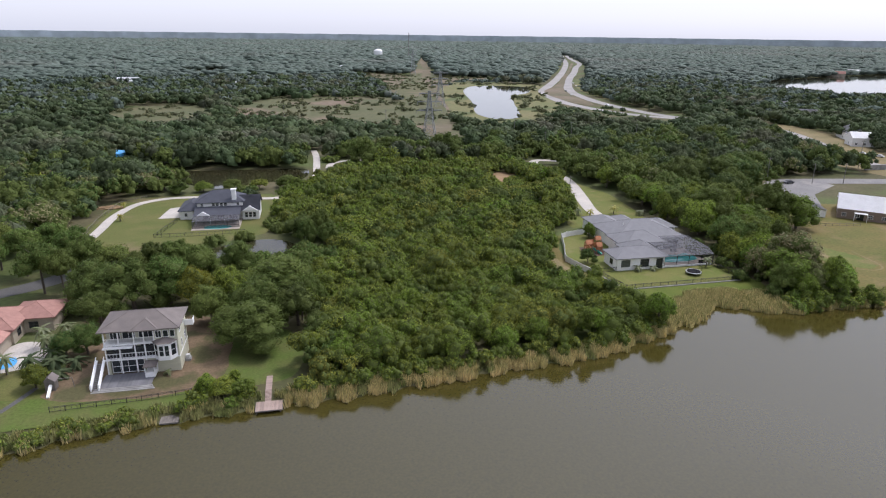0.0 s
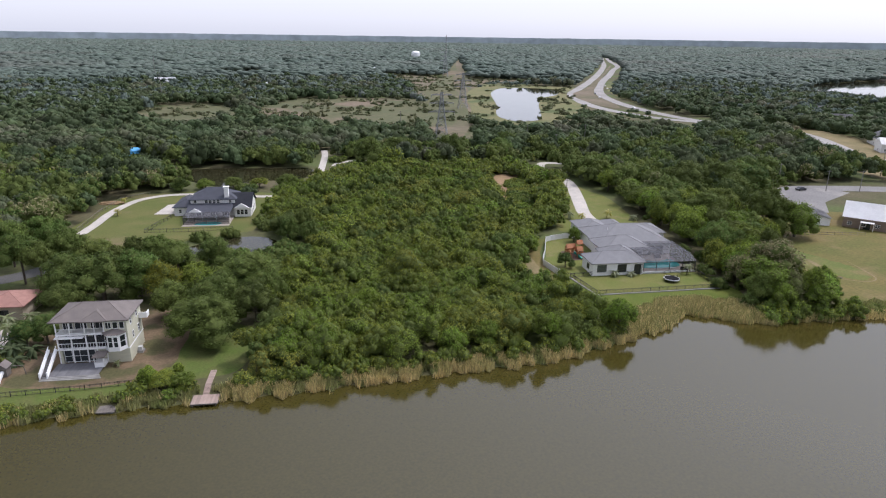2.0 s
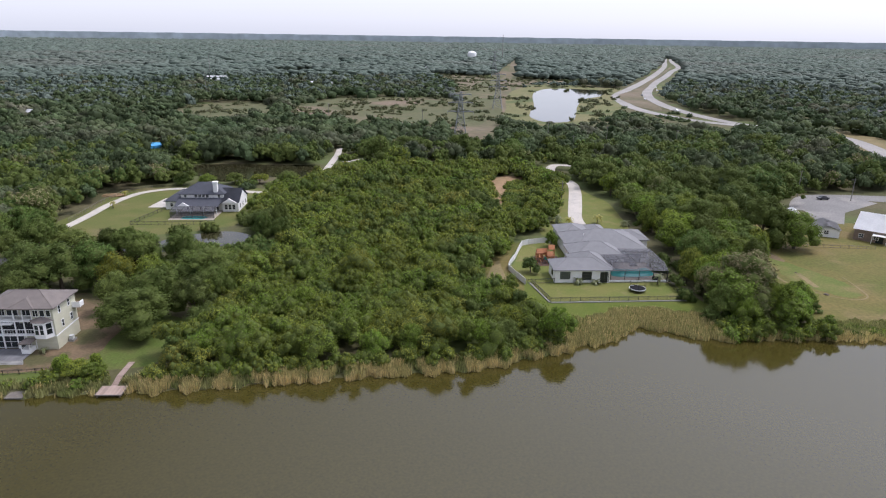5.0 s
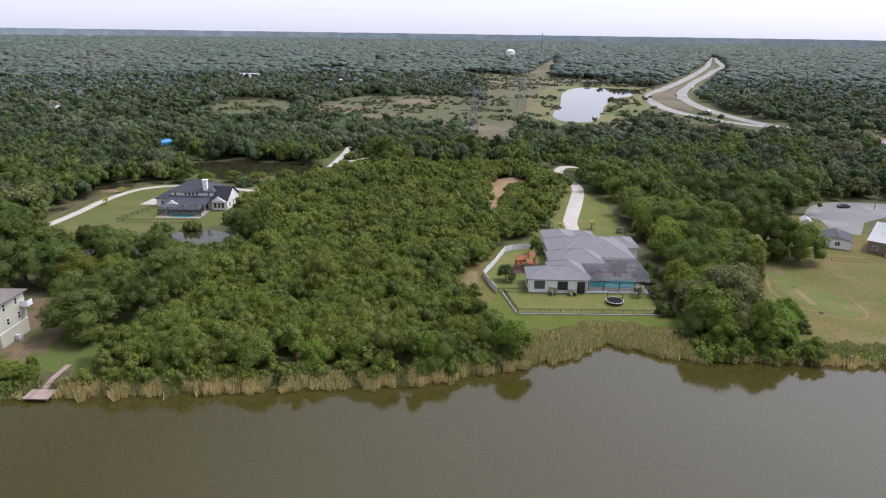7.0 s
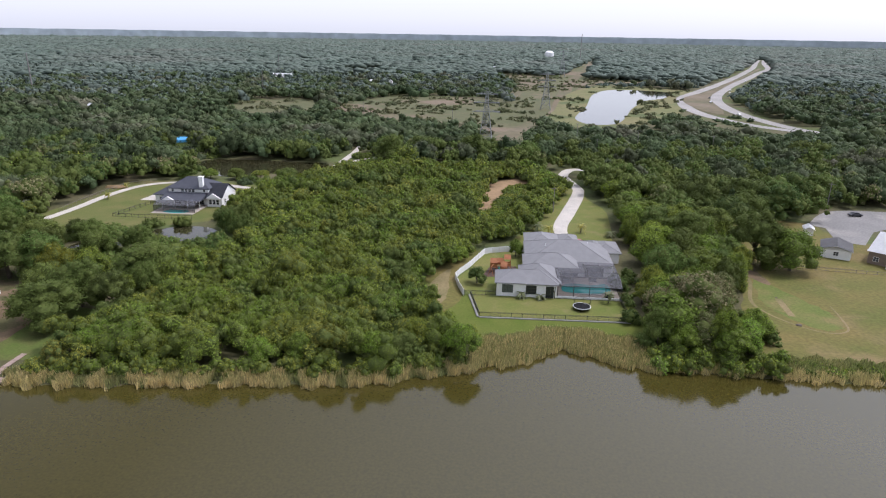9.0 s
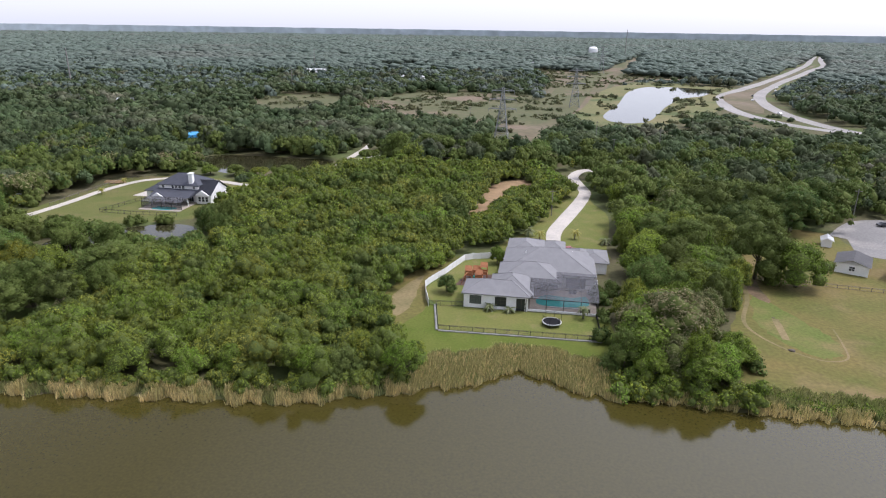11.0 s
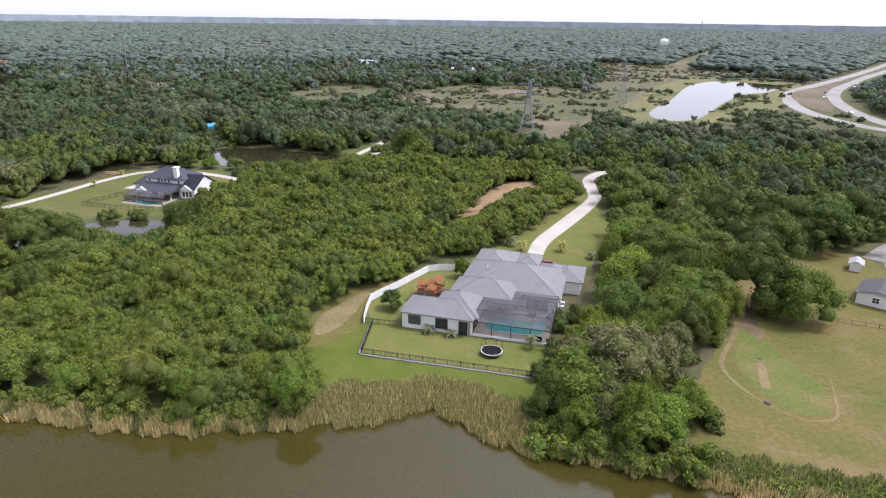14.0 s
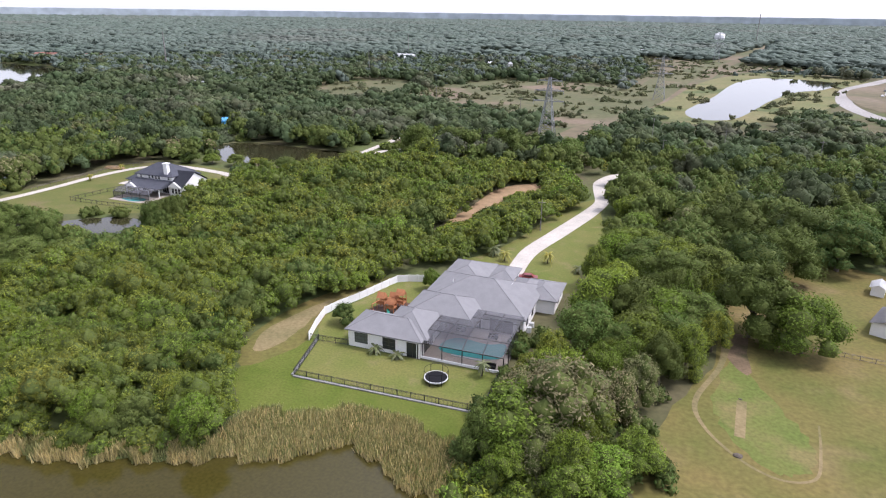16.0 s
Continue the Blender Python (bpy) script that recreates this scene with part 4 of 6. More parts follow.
        boxes("backrest", [(x - 0.9, x + 0.9, y + 0.28, y + 0.45, 0.55, 0.95)], M_BLACK, t)
        settle(t)
    return h


lake_house()


# ---- fences, trampoline, play set by the white house ----
def metal_fence(line, label, height=1.25, kerb=False, mat=None, gap=0.22):
    mat = mat or M_FENCE
    f = empty("fence", line[0][0], line[0][1], 0, label, "fence")
    for (ax, ay), (bx, by) in zip(line, line[1:]):
        a, b = Vector((ax, ay, 0)), Vector((bx, by, 0))
        n = max(1, round((b - a).length / 2.4))
        for k in range(n + 1):
            p = a.lerp(b, k / n)
            boxes("post", [(p.x - 0.045, p.x + 0.045, p.y - 0.045, p.y + 0.045, 0, height + 0.08)], mat, f)
        for z in (0.18, height - 0.18, height):
            bm = bmesh.new()
            beam(bm, a + Vector((0, 0, z)), b + Vector((0, 0, z)), 0.05)
            part("rail", bm, mat, f)
        bm = bmesh.new()
        m = int((b - a).length / gap)
        for k in range(1, m):
            p = a.lerp(b, k / m)
            box(bm, p.x - 0.014, p.x + 0.014, p.y - 0.014, p.y + 0.014, 0.12, height)
        ob = part("picket", bm, mat, f)
        ob["kind"] = "stuff"
        if kerb:
            bm = bmesh.new()
            side = (b - a).normalized().cross(Vector((0, 0, 1))) * 0.32
            beam(bm, a + side + Vector((0, 0, 0.02)), b + side + Vector((0, 0, 0.02)), 0.42)
            part("kerb", bm, M_KERB, f, "weathered grey concrete kerb")
    settle(f)
    return f


metal_fence([(73.4, 149.0), (76.0, 136.6)], "black metal picket fence round the lawn", kerb=True)
metal_fence([(76.0, 136.6), (108.7, 137.6)], "black metal picket fence on a concrete kerb", kerb=True)
metal_fence([(108.7, 137.6), (108.3, 149.4)], "black metal picket fence by the trees")
metal_fence([(72.0, 148.6), (79.4, 149.2)], "low black metal fence beside the house")


def vinyl_fence(line, height=1.65):
    f = empty("privacy_fence", line[0][0], line[0][1], 0, "white vinyl privacy fence curving round the side yard", "fence")
    for (ax, ay), (bx, by) in zip(line, line[1:]):
        a, b = Vector((ax, ay, 0)), Vector((bx, by, 0))
        n = max(1, round((b - a).length / 2.4))
        for k in range(n):
            p, q = a.lerp(b, k / n), a.lerp(b, (k + 1) / n)
            boxes("post", [(p.x - 0.07, p.x + 0.07, p.y - 0.07, p.y + 0.07, 0, height + 0.12)], M_VINYL, f)
            bm = bmesh.new()
            m = Matrix.Translation(p) @ (q - p).to_track_quat("X", "Z").to_matrix().to_4x4()
            box(bm, 0.07, (q - p).length - 0.07, -0.025, 0.025, 0.06, height, m)
            for z in (0.1, height - 0.1):
                box(bm, 0.07, (q - p).length - 0.07, -0.045, 0.045, z - 0.07, z + 0.07, m)
            part("panel", bm, M_VINYL, f)
    settle(f)


vinyl_fence([(71.8, 148.2), (70.2, 153.5), (69.0, 159.0), (70.0, 162.5), (72.2, 168), (74.2, 174.5), (75.8, 179.4), (78.0, 180.8), (82.0, 182.2), (87.0, 183.0)])


def trampoline(x, y):
    t = empty("trampoline", x, y, 0.05, "round black trampoline with net poles on the lawn", "trampoline")
    bm = bmesh.new()
    bmesh.ops.create_circle(bm, cap_ends=True, segments=28, radius=1.9, matrix=Matrix.Translation((x, y, 0.86)))
    part("mat", bm, M_BLACK, t)
    bm = bmesh.new()
    for k in range(28):
        a0, a1 = k * math.tau / 28, (k + 1) * math.tau / 28
        v = [bm.verts.new((x + r * math.cos(a), y + r * math.sin(a), z)) for a in (a0, a1) for r, z in ((1.86, 0.88), (2.02, 0.88), (2.02, 0.70))]
        bm.faces.new((v[0], v[1], v[4], v[3]))
        bm.faces.new((v[1], v[2], v[5], v[4]))
    part("rim_pad", bm, M_RIM, t, "pale padded rim")
    for k in range(6):
        a = k * math.tau / 6 + 0.3
        bm = bmesh.new()
        tube(bm, (x + 2.0 * math.cos(a), y + 2.0 * math.sin(a), 0.05), (x + 2.0 * math.cos(a), y + 2.0 * math.sin(a), 2.3), 0.04, seg=6)
        part("net_pole", bm, M_BLACK, t)
    bm = bmesh.new()
    for k in range(28):
        a0, a1 = k * math.tau / 28, (k + 1) * math.tau / 28
        beam(bm, (x + 2 * math.cos(a0), y + 2 * math.sin(a0), 2.25), (x + 2 * math.cos(a1), y + 2 * math.sin(a1), 2.25), 0.05)
    part("top_ring", bm, M_BLACK, t)
    settle(t)


trampoline(98.9, 143.6)


def play_set(x, y):
    sheet("play_mulch", [(x - 4.6, y - 4.2), (x + 4.0, y - 3.2), (x + 4.2, y + 4.6), (x - 2.6, y + 4.6)], 0.06, material("brown_mulch", (0.085, 0.048, 0.036), None, rough=0.95, scale=1.0, fine=6), "dark brown mulch bed under the play set", "mulch")
    p = empty("play_set", x, y, 0.06, "orange cedar play set with two roofed towers", "play set")
    for cx, cy, h in ((x - 1.8, y + 0.3, 2.6), (x + 1.8, y + 1.8, 3.2), (x + 0.9, y - 1.0, 2.2), (x - 0.1, y + 2.6, 1.9)):
        for dx in (-0.8, 0.8):
            for dy in (-0.8, 0.8):
                boxes("post", [(cx + dx - 0.07, cx + dx + 0.07, cy + dy - 0.07, cy + dy + 0.07, 0.06, h)], M_CEDAR, p)
        boxes("platform", [(cx - 0.9, cx + 0.9, cy - 0.9, cy + 0.9, 1.3, 1.42)], M_CEDAR, p)
        for s in (-1, 1):
            boxes("side_board", [(cx - 0.9, cx + 0.9, cy + s * 0.86 - 0.03, cy + s * 0.86 + 0.03, 1.5, 2.0)], M_CEDAR, p)
        bm = bmesh.new()
        r = [bm.verts.new(Vector(q[:2]).lerp(Vector((cx, cy)), 0.22).to_3d() + Vector((0, 0, q[2]))) for q in ((cx - 1.1, cy - 1.1, h), (cx + 1.1, cy - 1.1, h), (cx + 1.1, cy + 1.1, h), (cx - 1.1, cy + 1.1, h), (cx - 1.1, cy, h + 1.1), (cx + 1.1, cy, h + 1.1))]
        for f in ((0, 1, 5, 4), (2, 3, 4, 5), (1, 2, 5), (3, 0, 4)):
            bm.faces.new([r[i] for i in f])
        part("roof", bm, M_CEDAR, p)
    bm = bmesh.new()
    beam(bm, (x - 1.0, y + 0.6, 2.4), (x + 1.0, y + 1.5, 2.4), 0.14)
    beam(bm, (x - 1.8, y - 0.5, 2.3), (x - 2.4, y - 3.2, 2.3), 0.14)
    part("swing_beam", bm, M_CEDAR, p)
    for dx in (-0.7, 0.7):
        bm = bmesh.new()
        beam(bm, (x - 2.4, y - 3.2, 2.3), (x - 2.4 + dx, y - 3.4, 0.06), 0.1)
        part("brace", bm, M_CEDAR, p)
    bm = bmesh.new()
    for k in range(6):
        s0, s1 = k / 6, (k + 1) / 6
        z0, z1 = 1.4 - 1.2 * s0, 1.4 - 1.2 * s1
        beam(bm, (x - 0.4 + 1.6 * s0, y - 0.6 - 2.2 * s0, z0), (x - 0.4 + 1.6 * s1, y - 0.6 - 2.2 * s1, z1), 0.5)
    part("slide", bm, material("green_plastic", (0.03, 0.30, 0.22), None, rough=0.4), p, "green plastic slide")
    settle(p)


play_set(80.3, 165.5)


# ---- the three-storey cream house by the dock ----
def tall_house():
    X0, X1, Y0, Y1 = -38.0, -25.2, 114.2, 122.6
    h = empty("house", -31.6, 118, 0, "three-storey cream house with white balconies and brown roof", "house")
    boxes("wall", [(X0 + 0.2, X1, Y0 + 2.0, Y1, 0, 8.8), (-29.4, X1, Y0, Y0 + 2.05, 0, 8.79), (X0 + 0.2, -37.2, Y0, Y0 + 2.05, 0, 3.0), (-31.3, -29.4, Y0, Y0 + 2.05, 0, 2.95)], M_CREAM, h)
    hip("roof", X0, X1, Y0, Y1, 8.95, 0.42, M_SHINGLE_BROWN, h, over=0.6)
    # the middle balcony's small hip
    hip("roof", -32.6, -28.7, Y0 - 0.4, Y0 + 5, 8.97, 0.5, M_SHINGLE_BROWN, h, over=0.5)
    for z in (3.0, 5.95):
        boxes("balcony_floor", [(X0 + 0.1, -29.4, Y0 - 0.1, Y0 + 2.0, z, z + 0.28)], M_TRIM, h)
    boxes("awning", [(X0, -33.0, Y0 - 0.7, Y0 + 0.2, 5.55, 5.75)], M_TRIM, h)
    for x in (X0 + 0.3, -35.3, -32.7, -31.0, -29.3):
        boxes("column", [(x - 0.1, x + 0.1, Y0 - 0.05, Y0 + 0.11, 0.3, 8.8)], M_TRIM, h)
    for z in (3.28, 6.23):
        for x0, x1 in ((X0 + 0.4, -32.8), (-32.6, -29.4)):
            rail = boxes("railing", [(x0, x1, Y0, Y0 + 0.08, z + 0.95, z + 1.05), (x0, x1, Y0, Y0 + 0.08, z + 0.1, z + 0.18)], M_TRIM, h)
            n = int((x1 - x0) / 0.5)
            boxes("baluster", [(x0 + (x1 - x0) * k / n - 0.022, x0 + (x1 - x0) * k / n + 0.022, Y0 + 0.02, Y0 + 0.06, z + 0.15, z + 0.98) for k in range(1, n)], M_TRIM, rail)
    for z0, z1 in ((3.35, 5.5), (6.3, 8.4)):
        window(h, "s", X0 + 0.8, -35.4, z0, z1, Y0 + 2.0, 3, 1, M_GLASS, M_TRIM)
        window(h, "s", -35.1, -32.9, z0, z1, Y0 + 2.0, 2, 1, M_GLASS, M_TRIM)
        window(h, "s", -32.3, -29.8, z0, z1, Y0 + 2.0, 3, 1, M_GLASS, M_TRIM)
    window(h, "s", -37.0, -31.5, 0.4, 2.9, Y0 + 0.3, 4, 2, M_GLASS, M_TRIM)
    for x0, x1 in ((X0 + 0.45, -35.45), (-35.15, -32.85), (-32.5, -31.15), (-30.85, -29.45)):
        boxes("porch_screen", [(x0, x1, Y0 + 0.12, Y0 + 0.16, 3.3, 5.6)], M_PORCH, h)
    window(h, "s", -31.0, -30.2, 0.4, 2.5, Y0, 1, 1, M_GLASS, M_TRIM)
    window(h, "s", -29.0, -27.9, 7.0, 8.4, Y0, 2, 1, M_GLASS, M_TRIM)
    window(h, "s", -27.7, -26.7, 7.0, 8.4, Y0, 1, 1, M_GLASS, M_TRIM)
    window(h, "s", -26.5, -25.6, 7.0, 8.4, Y0, 1, 1, M_GLASS, M_TRIM)
    # bay
    bay = bmesh.new()
    ring = [(-29.4, Y0), (-28.5, Y0 - 1.3), (-26.5, Y0 - 1.3), (-25.5, Y0)]
    for z0, z1 in ((2.9, 6.3),):
        lo, hi = [bay.verts.new((x, y, z0)) for x, y in ring], [bay.verts.new((x, y, z1)) for x, y in ring]
        for i in range(4):
            bay.faces.new((lo[i], lo[(i + 1) % 4], hi[(i + 1) % 4], hi[i]))
        bay.faces.new(lo), bay.faces.new(hi)
    b = part("bay_window", bay, M_TRIM, h)
    window(b, "s", -28.4, -27.55, 3.7, 5.9, Y0 - 1.3, 1, 2, M_GLASS, M_TRIM)
    window(b, "s", -27.45, -26.6, 3.7, 5.9, Y0 - 1.3, 1, 2, M_GLASS, M_TRIM)
    # slanted side panes of the bay
    for (ax, ay), (bx_, by_) in ((ring[0], ring[1]), (ring[2], ring[3])):
        d = Vector((bx_ - ax, by_ - ay, 0))
        side = Vector((d.y, -d.x, 0)).normalized() * 0.03
        bm = bmesh.new()
        lo, hi = Vector((ax, ay, 3.7)) + d * 0.2, Vector((ax, ay, 3.7)) + d * 0.8
        for z0, z1 in ((0.0, 1.05), (1.15, 2.2)):
            bm.faces.new([bm.verts.new(q + side + Vector((0, 0, z))) for q, z in ((lo, z0), (hi, z0), (hi, z1), (lo, z1))])
        bmesh.ops.solidify(bm, geom=bm.faces[:], thickness=0.03)
        part("side_pane", bm, M_GLASS, b)
    bm = bmesh.new()
    tip = bm.verts.new((-27.4, Y0 + 0.05, 7.1))
    rim = [bm.verts.new((x + (x + 27.4) * 0.2, y - (0.3 if y < Y0 else 0), 6.3)) for x, y in ring]
    for i in range(3):
        bm.faces.new((rim[i], rim[i + 1], tip))
    bm.faces.new(rim)
    part("bay_roof", bm, M_SHINGLE_BROWN, h)
    for y, z in ((116.0, 6.9), (119.5, 6.9), (116.5, 3.8), (119.8, 3.8)):
        window(h, "e", y, y + 0.9, z, z + 1.5, X1, 1, 2, M_GLASS, M_TRIM)
    boxes("belt_trim", [(X1 - 0.02, X1 + 0.06, Y0, Y1, 2.85, 3.1), (-29.4, X1 + 0.06, Y0 - 0.06, Y0 + 0.02, 2.85, 3.1)], M_TRIM, h)
    boxes("landing", [(X1, X1 + 1.6, Y1 - 1.6, Y1, 6.0, 6.2), (X1, X1 + 1.6, Y1 - 1.6, Y1 - 1.5, 6.2, 7.2), (X1 + 1.5, X1 + 1.6, Y1 - 1.5, Y1, 6.2, 7.2)], M_TRIM, h)
    boxes("landing", [(X1 + 0.06, X1 + 1.1, 117.5, 118.9, 0, 0.5)], M_KERB, h)
    boxes("air_conditioner", [(X1 + 0.2, X1 + 0.95, 117.7, 118.45, 0.5, 1.25)], M_RIM, h)
    # entrance porch by the deck
    boxes("porch", [(-31.0, -29.3, Y0 - 2.3, Y0 - 0.4, 0.3, 1.2)], M_TRIM, h)
    for x in (-30.95, -29.35):
        boxes("porch_post", [(x - 0.08, x + 0.08, Y0 - 2.3, Y0 - 2.14, 1.2, 2.4)], M_TRIM, h)
    hip("roof", -31.0, -29.3, Y0 - 2.3, Y0 - 0.2, 2.5, 0.5, M_SHINGLE_BROWN, h, over=0.25)
    settle(h)
    d = empty("deck", -34.5, 110, 0, "grey wooden deck with broad steps", "deck")
    for k in range(28):
        x0 = -38.2 + k * 0.31
        boxes("plank", [(x0, x0 + 0.29, 109.3, Y0 - 0.1, 0.18, 0.3)], M_DECK, d)
    for k in range(3):
        boxes("step", [(-38.8 - k * 0.2, -29.3 + k * 0.25, 109.3 - (k + 1) * 0.42, 109.3 - k * 0.42, 0.0, 0.26 - k * 0.07)], M_KERB, d)
    settle(d)
    s = empty("outside_stair", -39, 111, 0, "white railed outside stair beside the deck", "stairs")
    for x in (-39.3, -38.0):
        bm = bmesh.new()
        beam(bm, (x, 108.9, 0.5), (x, 113.9, 3.4), 0.35)
        beam(bm, (x, 108.9, 1.2), (x, 113.9, 4.1), 0.12)
        part("railing", bm, M_TRIM, s)
        boxes("newel", [(x - 0.1, x + 0.1, 108.8, 109.0, 0, 1.35)], M_TRIM, s)
    for k in range(14):
        boxes("tread", [(-39.2, -38.1, 109.1 + k * 0.34, 109.5 + k * 0.34, 0.15 + k * 0.2, 0.2 + k * 0.2)], M_DECK, s)
    settle(s)


tall_house()


def dock():
    d = empty("dock", -8.8, 100, -1, "brown plank dock with a T-shaped end", "dock")
    for k in range(13):
        boxes("plank", [(-11.0 + k * 0.34, -11.0 + k * 0.34 + 0.325, 97.9, 100.9, -0.48, -0.4)], M_DOCK, d)
    for k in range(26):
        y0 = 100.92 + k * 0.3
        boxes("plank", [(-9.6, -8.5, y0, y0 + 0.285, min(-0.47 + 0.07 * k, 0.1), min(-0.4 + 0.07 * k, 0.17))], M_DOCK, d)
    for x, y in ((-10.8, 98.1), (-6.9, 98.1), (-10.8, 100.6), (-6.9, 100.6), (-9.5, 103), (-8.6, 103), (-9.5, 106), (-8.6, 106)):
        bm = bmesh.new()
        tube(bm, (x, y, -2.4), (x, y, -0.48), 0.11)
        part("pile", bm, M_POST, d)
    boxes("edge_board", [(-11.0, -6.6, 97.84, 97.9, -0.6, -0.4), (-11.06, -11.0, 97.9, 100.9, -0.6, -0.4), (-6.58, -6.52, 97.9, 100.9, -0.6, -0.4)], M_POST, d)
    settle(d)
    m = empty("mooring_float", -24.5, 98.3, -1, "grey weathered floating platform at the shore", "platform")
    for k in range(6):
        boxes("plank", [(-26.1 + k * 0.5, -25.65 + k * 0.5, 97.5, 99.9, -0.8, -0.66)], M_POST, m)
    boxes("float", [(-26, -23.2, 97.7, 99.7, -1.2, -0.8)], M_KERB, m)
    settle(m)


dock()


# ---- the white two-storey house with the dark roof ----
def slate_house():
    h = empty("house", -30, 222, 0, "white two-storey house with dark slate roof and chimney", "house")
    boxes("wall", [(-37, -22.5, 219, 229, 0, 5.9), (-43, -36.9, 220.4, 233, 0, 3.0), (-22.6, -17.2, 217.5, 229.5, 0, 3.3), (-40, -26, 228.8, 236, 0, 3.1)], M_WHITE, h)
    hip("roof", -37, -22.5, 219, 229, 6.0, 0.56, M_SHINGLE_DARK, h, over=0.6)
    hip("roof", -43, -36, 220.4, 233, 3.1, 0.55, M_SHINGLE_DARK, h)
    hip("roof", -40, -26, 227, 236, 3.2, 0.5, M_SHINGLE_DARK, h)
    bm = bmesh.new()
    g = [bm.verts.new(p) for p in ((-24.5, 216.9, 3.3), (-16.7, 216.9, 3.3), (-16.7, 223.5, 7.2), (-24.5, 223.5, 7.2), (-16.7, 230.1, 3.3), (-24.5, 230.1, 3.3))]
    for f in ((0, 1, 2, 3), (3, 2, 4, 5)):
        bm.faces.new([g[i] for i in f])
    bmesh.ops.solidify(bm, geom=bm.faces[:], thickness=0.18)
    part("roof", bm, M_SHINGLE_DARK, h)
    bm = bmesh.new()
    g = [bm.verts.new((x, y, z)) for x in (-17.6, -17.2) for y, z in ((217.5, 3.25), (229.5, 3.25), (223.5, 6.85))]
    for f in ((0, 1, 2), (3, 5, 4), (0, 3, 4, 1), (1, 4, 5, 2), (2, 5, 3, 0)):
        bm.faces.new([g[i] for i in f])
    part("gable", bm, M_WHITE, h)
    bm = bmesh.new()
    v = [bm.verts.new(p) for p in ((-37.6, 213.4, 3.0), (-23, 213.4, 3.0), (-23, 219, 4.6), (-37.6, 219, 4.6), (-37.6, 213.4, 2.8), (-23, 213.4, 2.8), (-23, 219, 2.8), (-37.6, 219, 2.8))]
    for f in ((0, 1, 2, 3), (4, 5, 1, 0), (5, 6, 2, 1), (7, 4, 0, 3), (4, 7, 6, 5)):
        bm.faces.new([v[i] for i in f])
    part("porch_roof", bm, M_SHINGLE_DARK, h)
    for x in (-37, -32.5, -28, -23.6):
        boxes("porch_post", [(x - 0.12, x + 0.12, 213.6, 213.84, 0, 2.85)], M_TRIM, h)
    # gable fronts
    for x0, x1, y, z, zt in ((-36.6, -32.4, 213.0, 3.0, 4.3), (-22.6, -17.4, 216.6, 3.2, 4.9)):
        bm = bmesh.new()
        a = [bm.verts.new(p) for p in ((x0, y, z), (x1, y, z), ((x0 + x1) / 2, y, zt), (x0, y + 0.5, z), (x1, y + 0.5, z), ((x0 + x1) / 2, y + 0.5, zt))]
        for f in ((0, 1, 2), (3, 5, 4), (0, 3, 4, 1), (1, 4, 5, 2), (2, 5, 3, 0)):
            bm.faces.new([a[i] for i in f])
        part("gable", bm, M_WHITE, h)
    ch = boxes("chimney", [(-25.8, -24.4, 219.2, 220.6, 3, 9.9)], M_WHITE, h, "tall white chimney")
    boxes("chimney_cap", [(-26.0, -24.2, 219.0, 220.8, 9.9, 10.15)], M_TRIM, ch)
    for x0, x1 in ((-35.9, -35.0), (-32.4, -31.3), (-31.1, -30.0), (-29.8, -28.7), (-28.5, -27.4), (-24.4, -23.5)):
        window(h, "s", x0, x1, 4.6, 5.7, 219, 1, 2, M_GLASS, M_TRIM)
    for x0, x1 in ((-21.9, -20.8), (-20.6, -19.5), (-19.3, -18.2)):
        window(h, "s", x0, x1, 0.8, 2.6, 217.5, 1, 2, M_GLASS, M_TRIM)
    window(h, "s", -41.5, -40.5, 1.0, 2.3, 220.4, 1, 2, M_GLASS, M_TRIM)
    for y in (219.5, 223, 226.5):
        window(h, "e", y, y + 1.1, 0.9, 2.5, -17.2, 1, 2, M_GLASS, M_TRIM)
    for x0 in (-35.5, -31.0, -27.0):
        window(h, "s", x0, x0 + 2.6, 0.2, 2.5, 219, 3, 1, M_GLASS, M_TRIM)
    settle(h)
    c = empty("pool_cage", -30, 210, 0, "dark screened pool enclosure behind the house", "pool enclosure")
    for x in (-37.4, -33.8, -30.2, -26.6, -23):
        bm = bmesh.new()
        beam(bm, (x, 208.6, 0), (x, 208.6, 2.3), 0.12)
        beam(bm, (x, 208.6, 2.3), (x, 210.6, 3.0), 0.12)
        beam(bm, (x, 210.6, 3.0), (x, 213.4, 3.0), 0.12)
        part("rafter", bm, M_BRONZE, c)
    boxes("rail", [(-37.45, -22.95, 208.54, 208.66, 2.25, 2.37), (-37.45, -22.95, 208.54, 208.66, 0.9, 1.0)], M_BRONZE, c)
    bm = bmesh.new()
    for f in (((-37.4, 208.6, 2.35), (-23, 208.6, 2.35), (-23, 210.6, 3.05), (-37.4, 210.6, 3.05)), ((-37.4, 210.6, 3.05), (-23, 210.6, 3.05), (-23, 213.4, 3.05), (-37.4, 213.4, 3.05)), ((-37.4, 208.6, 0.05), (-23, 208.6, 0.05), (-23, 208.6, 2.3), (-37.4, 208.6, 2.3))):
        bm.faces.new([bm.verts.new(p) for p in f])
    part("screen", bm, M_SCREEN, c)
    settle(c)
    sheet("patio", [(-37.6, 206.6), (-22.8, 206.6), (-22.8, 219), (-37.6, 219)], 0.12, M_PAVER, "tan paved patio behind the house", "patio", thick=0.08)
    pool = sheet("swimming_pool", rounded([(-34, 208.4), (-33, 211), (-28, 211.4), (-25.5, 209.6), (-27, 207.6), (-31, 207.4)]), 0.15, M_POOL, "small kidney-shaped swimming pool on the patio", "swimming pool", kind="")
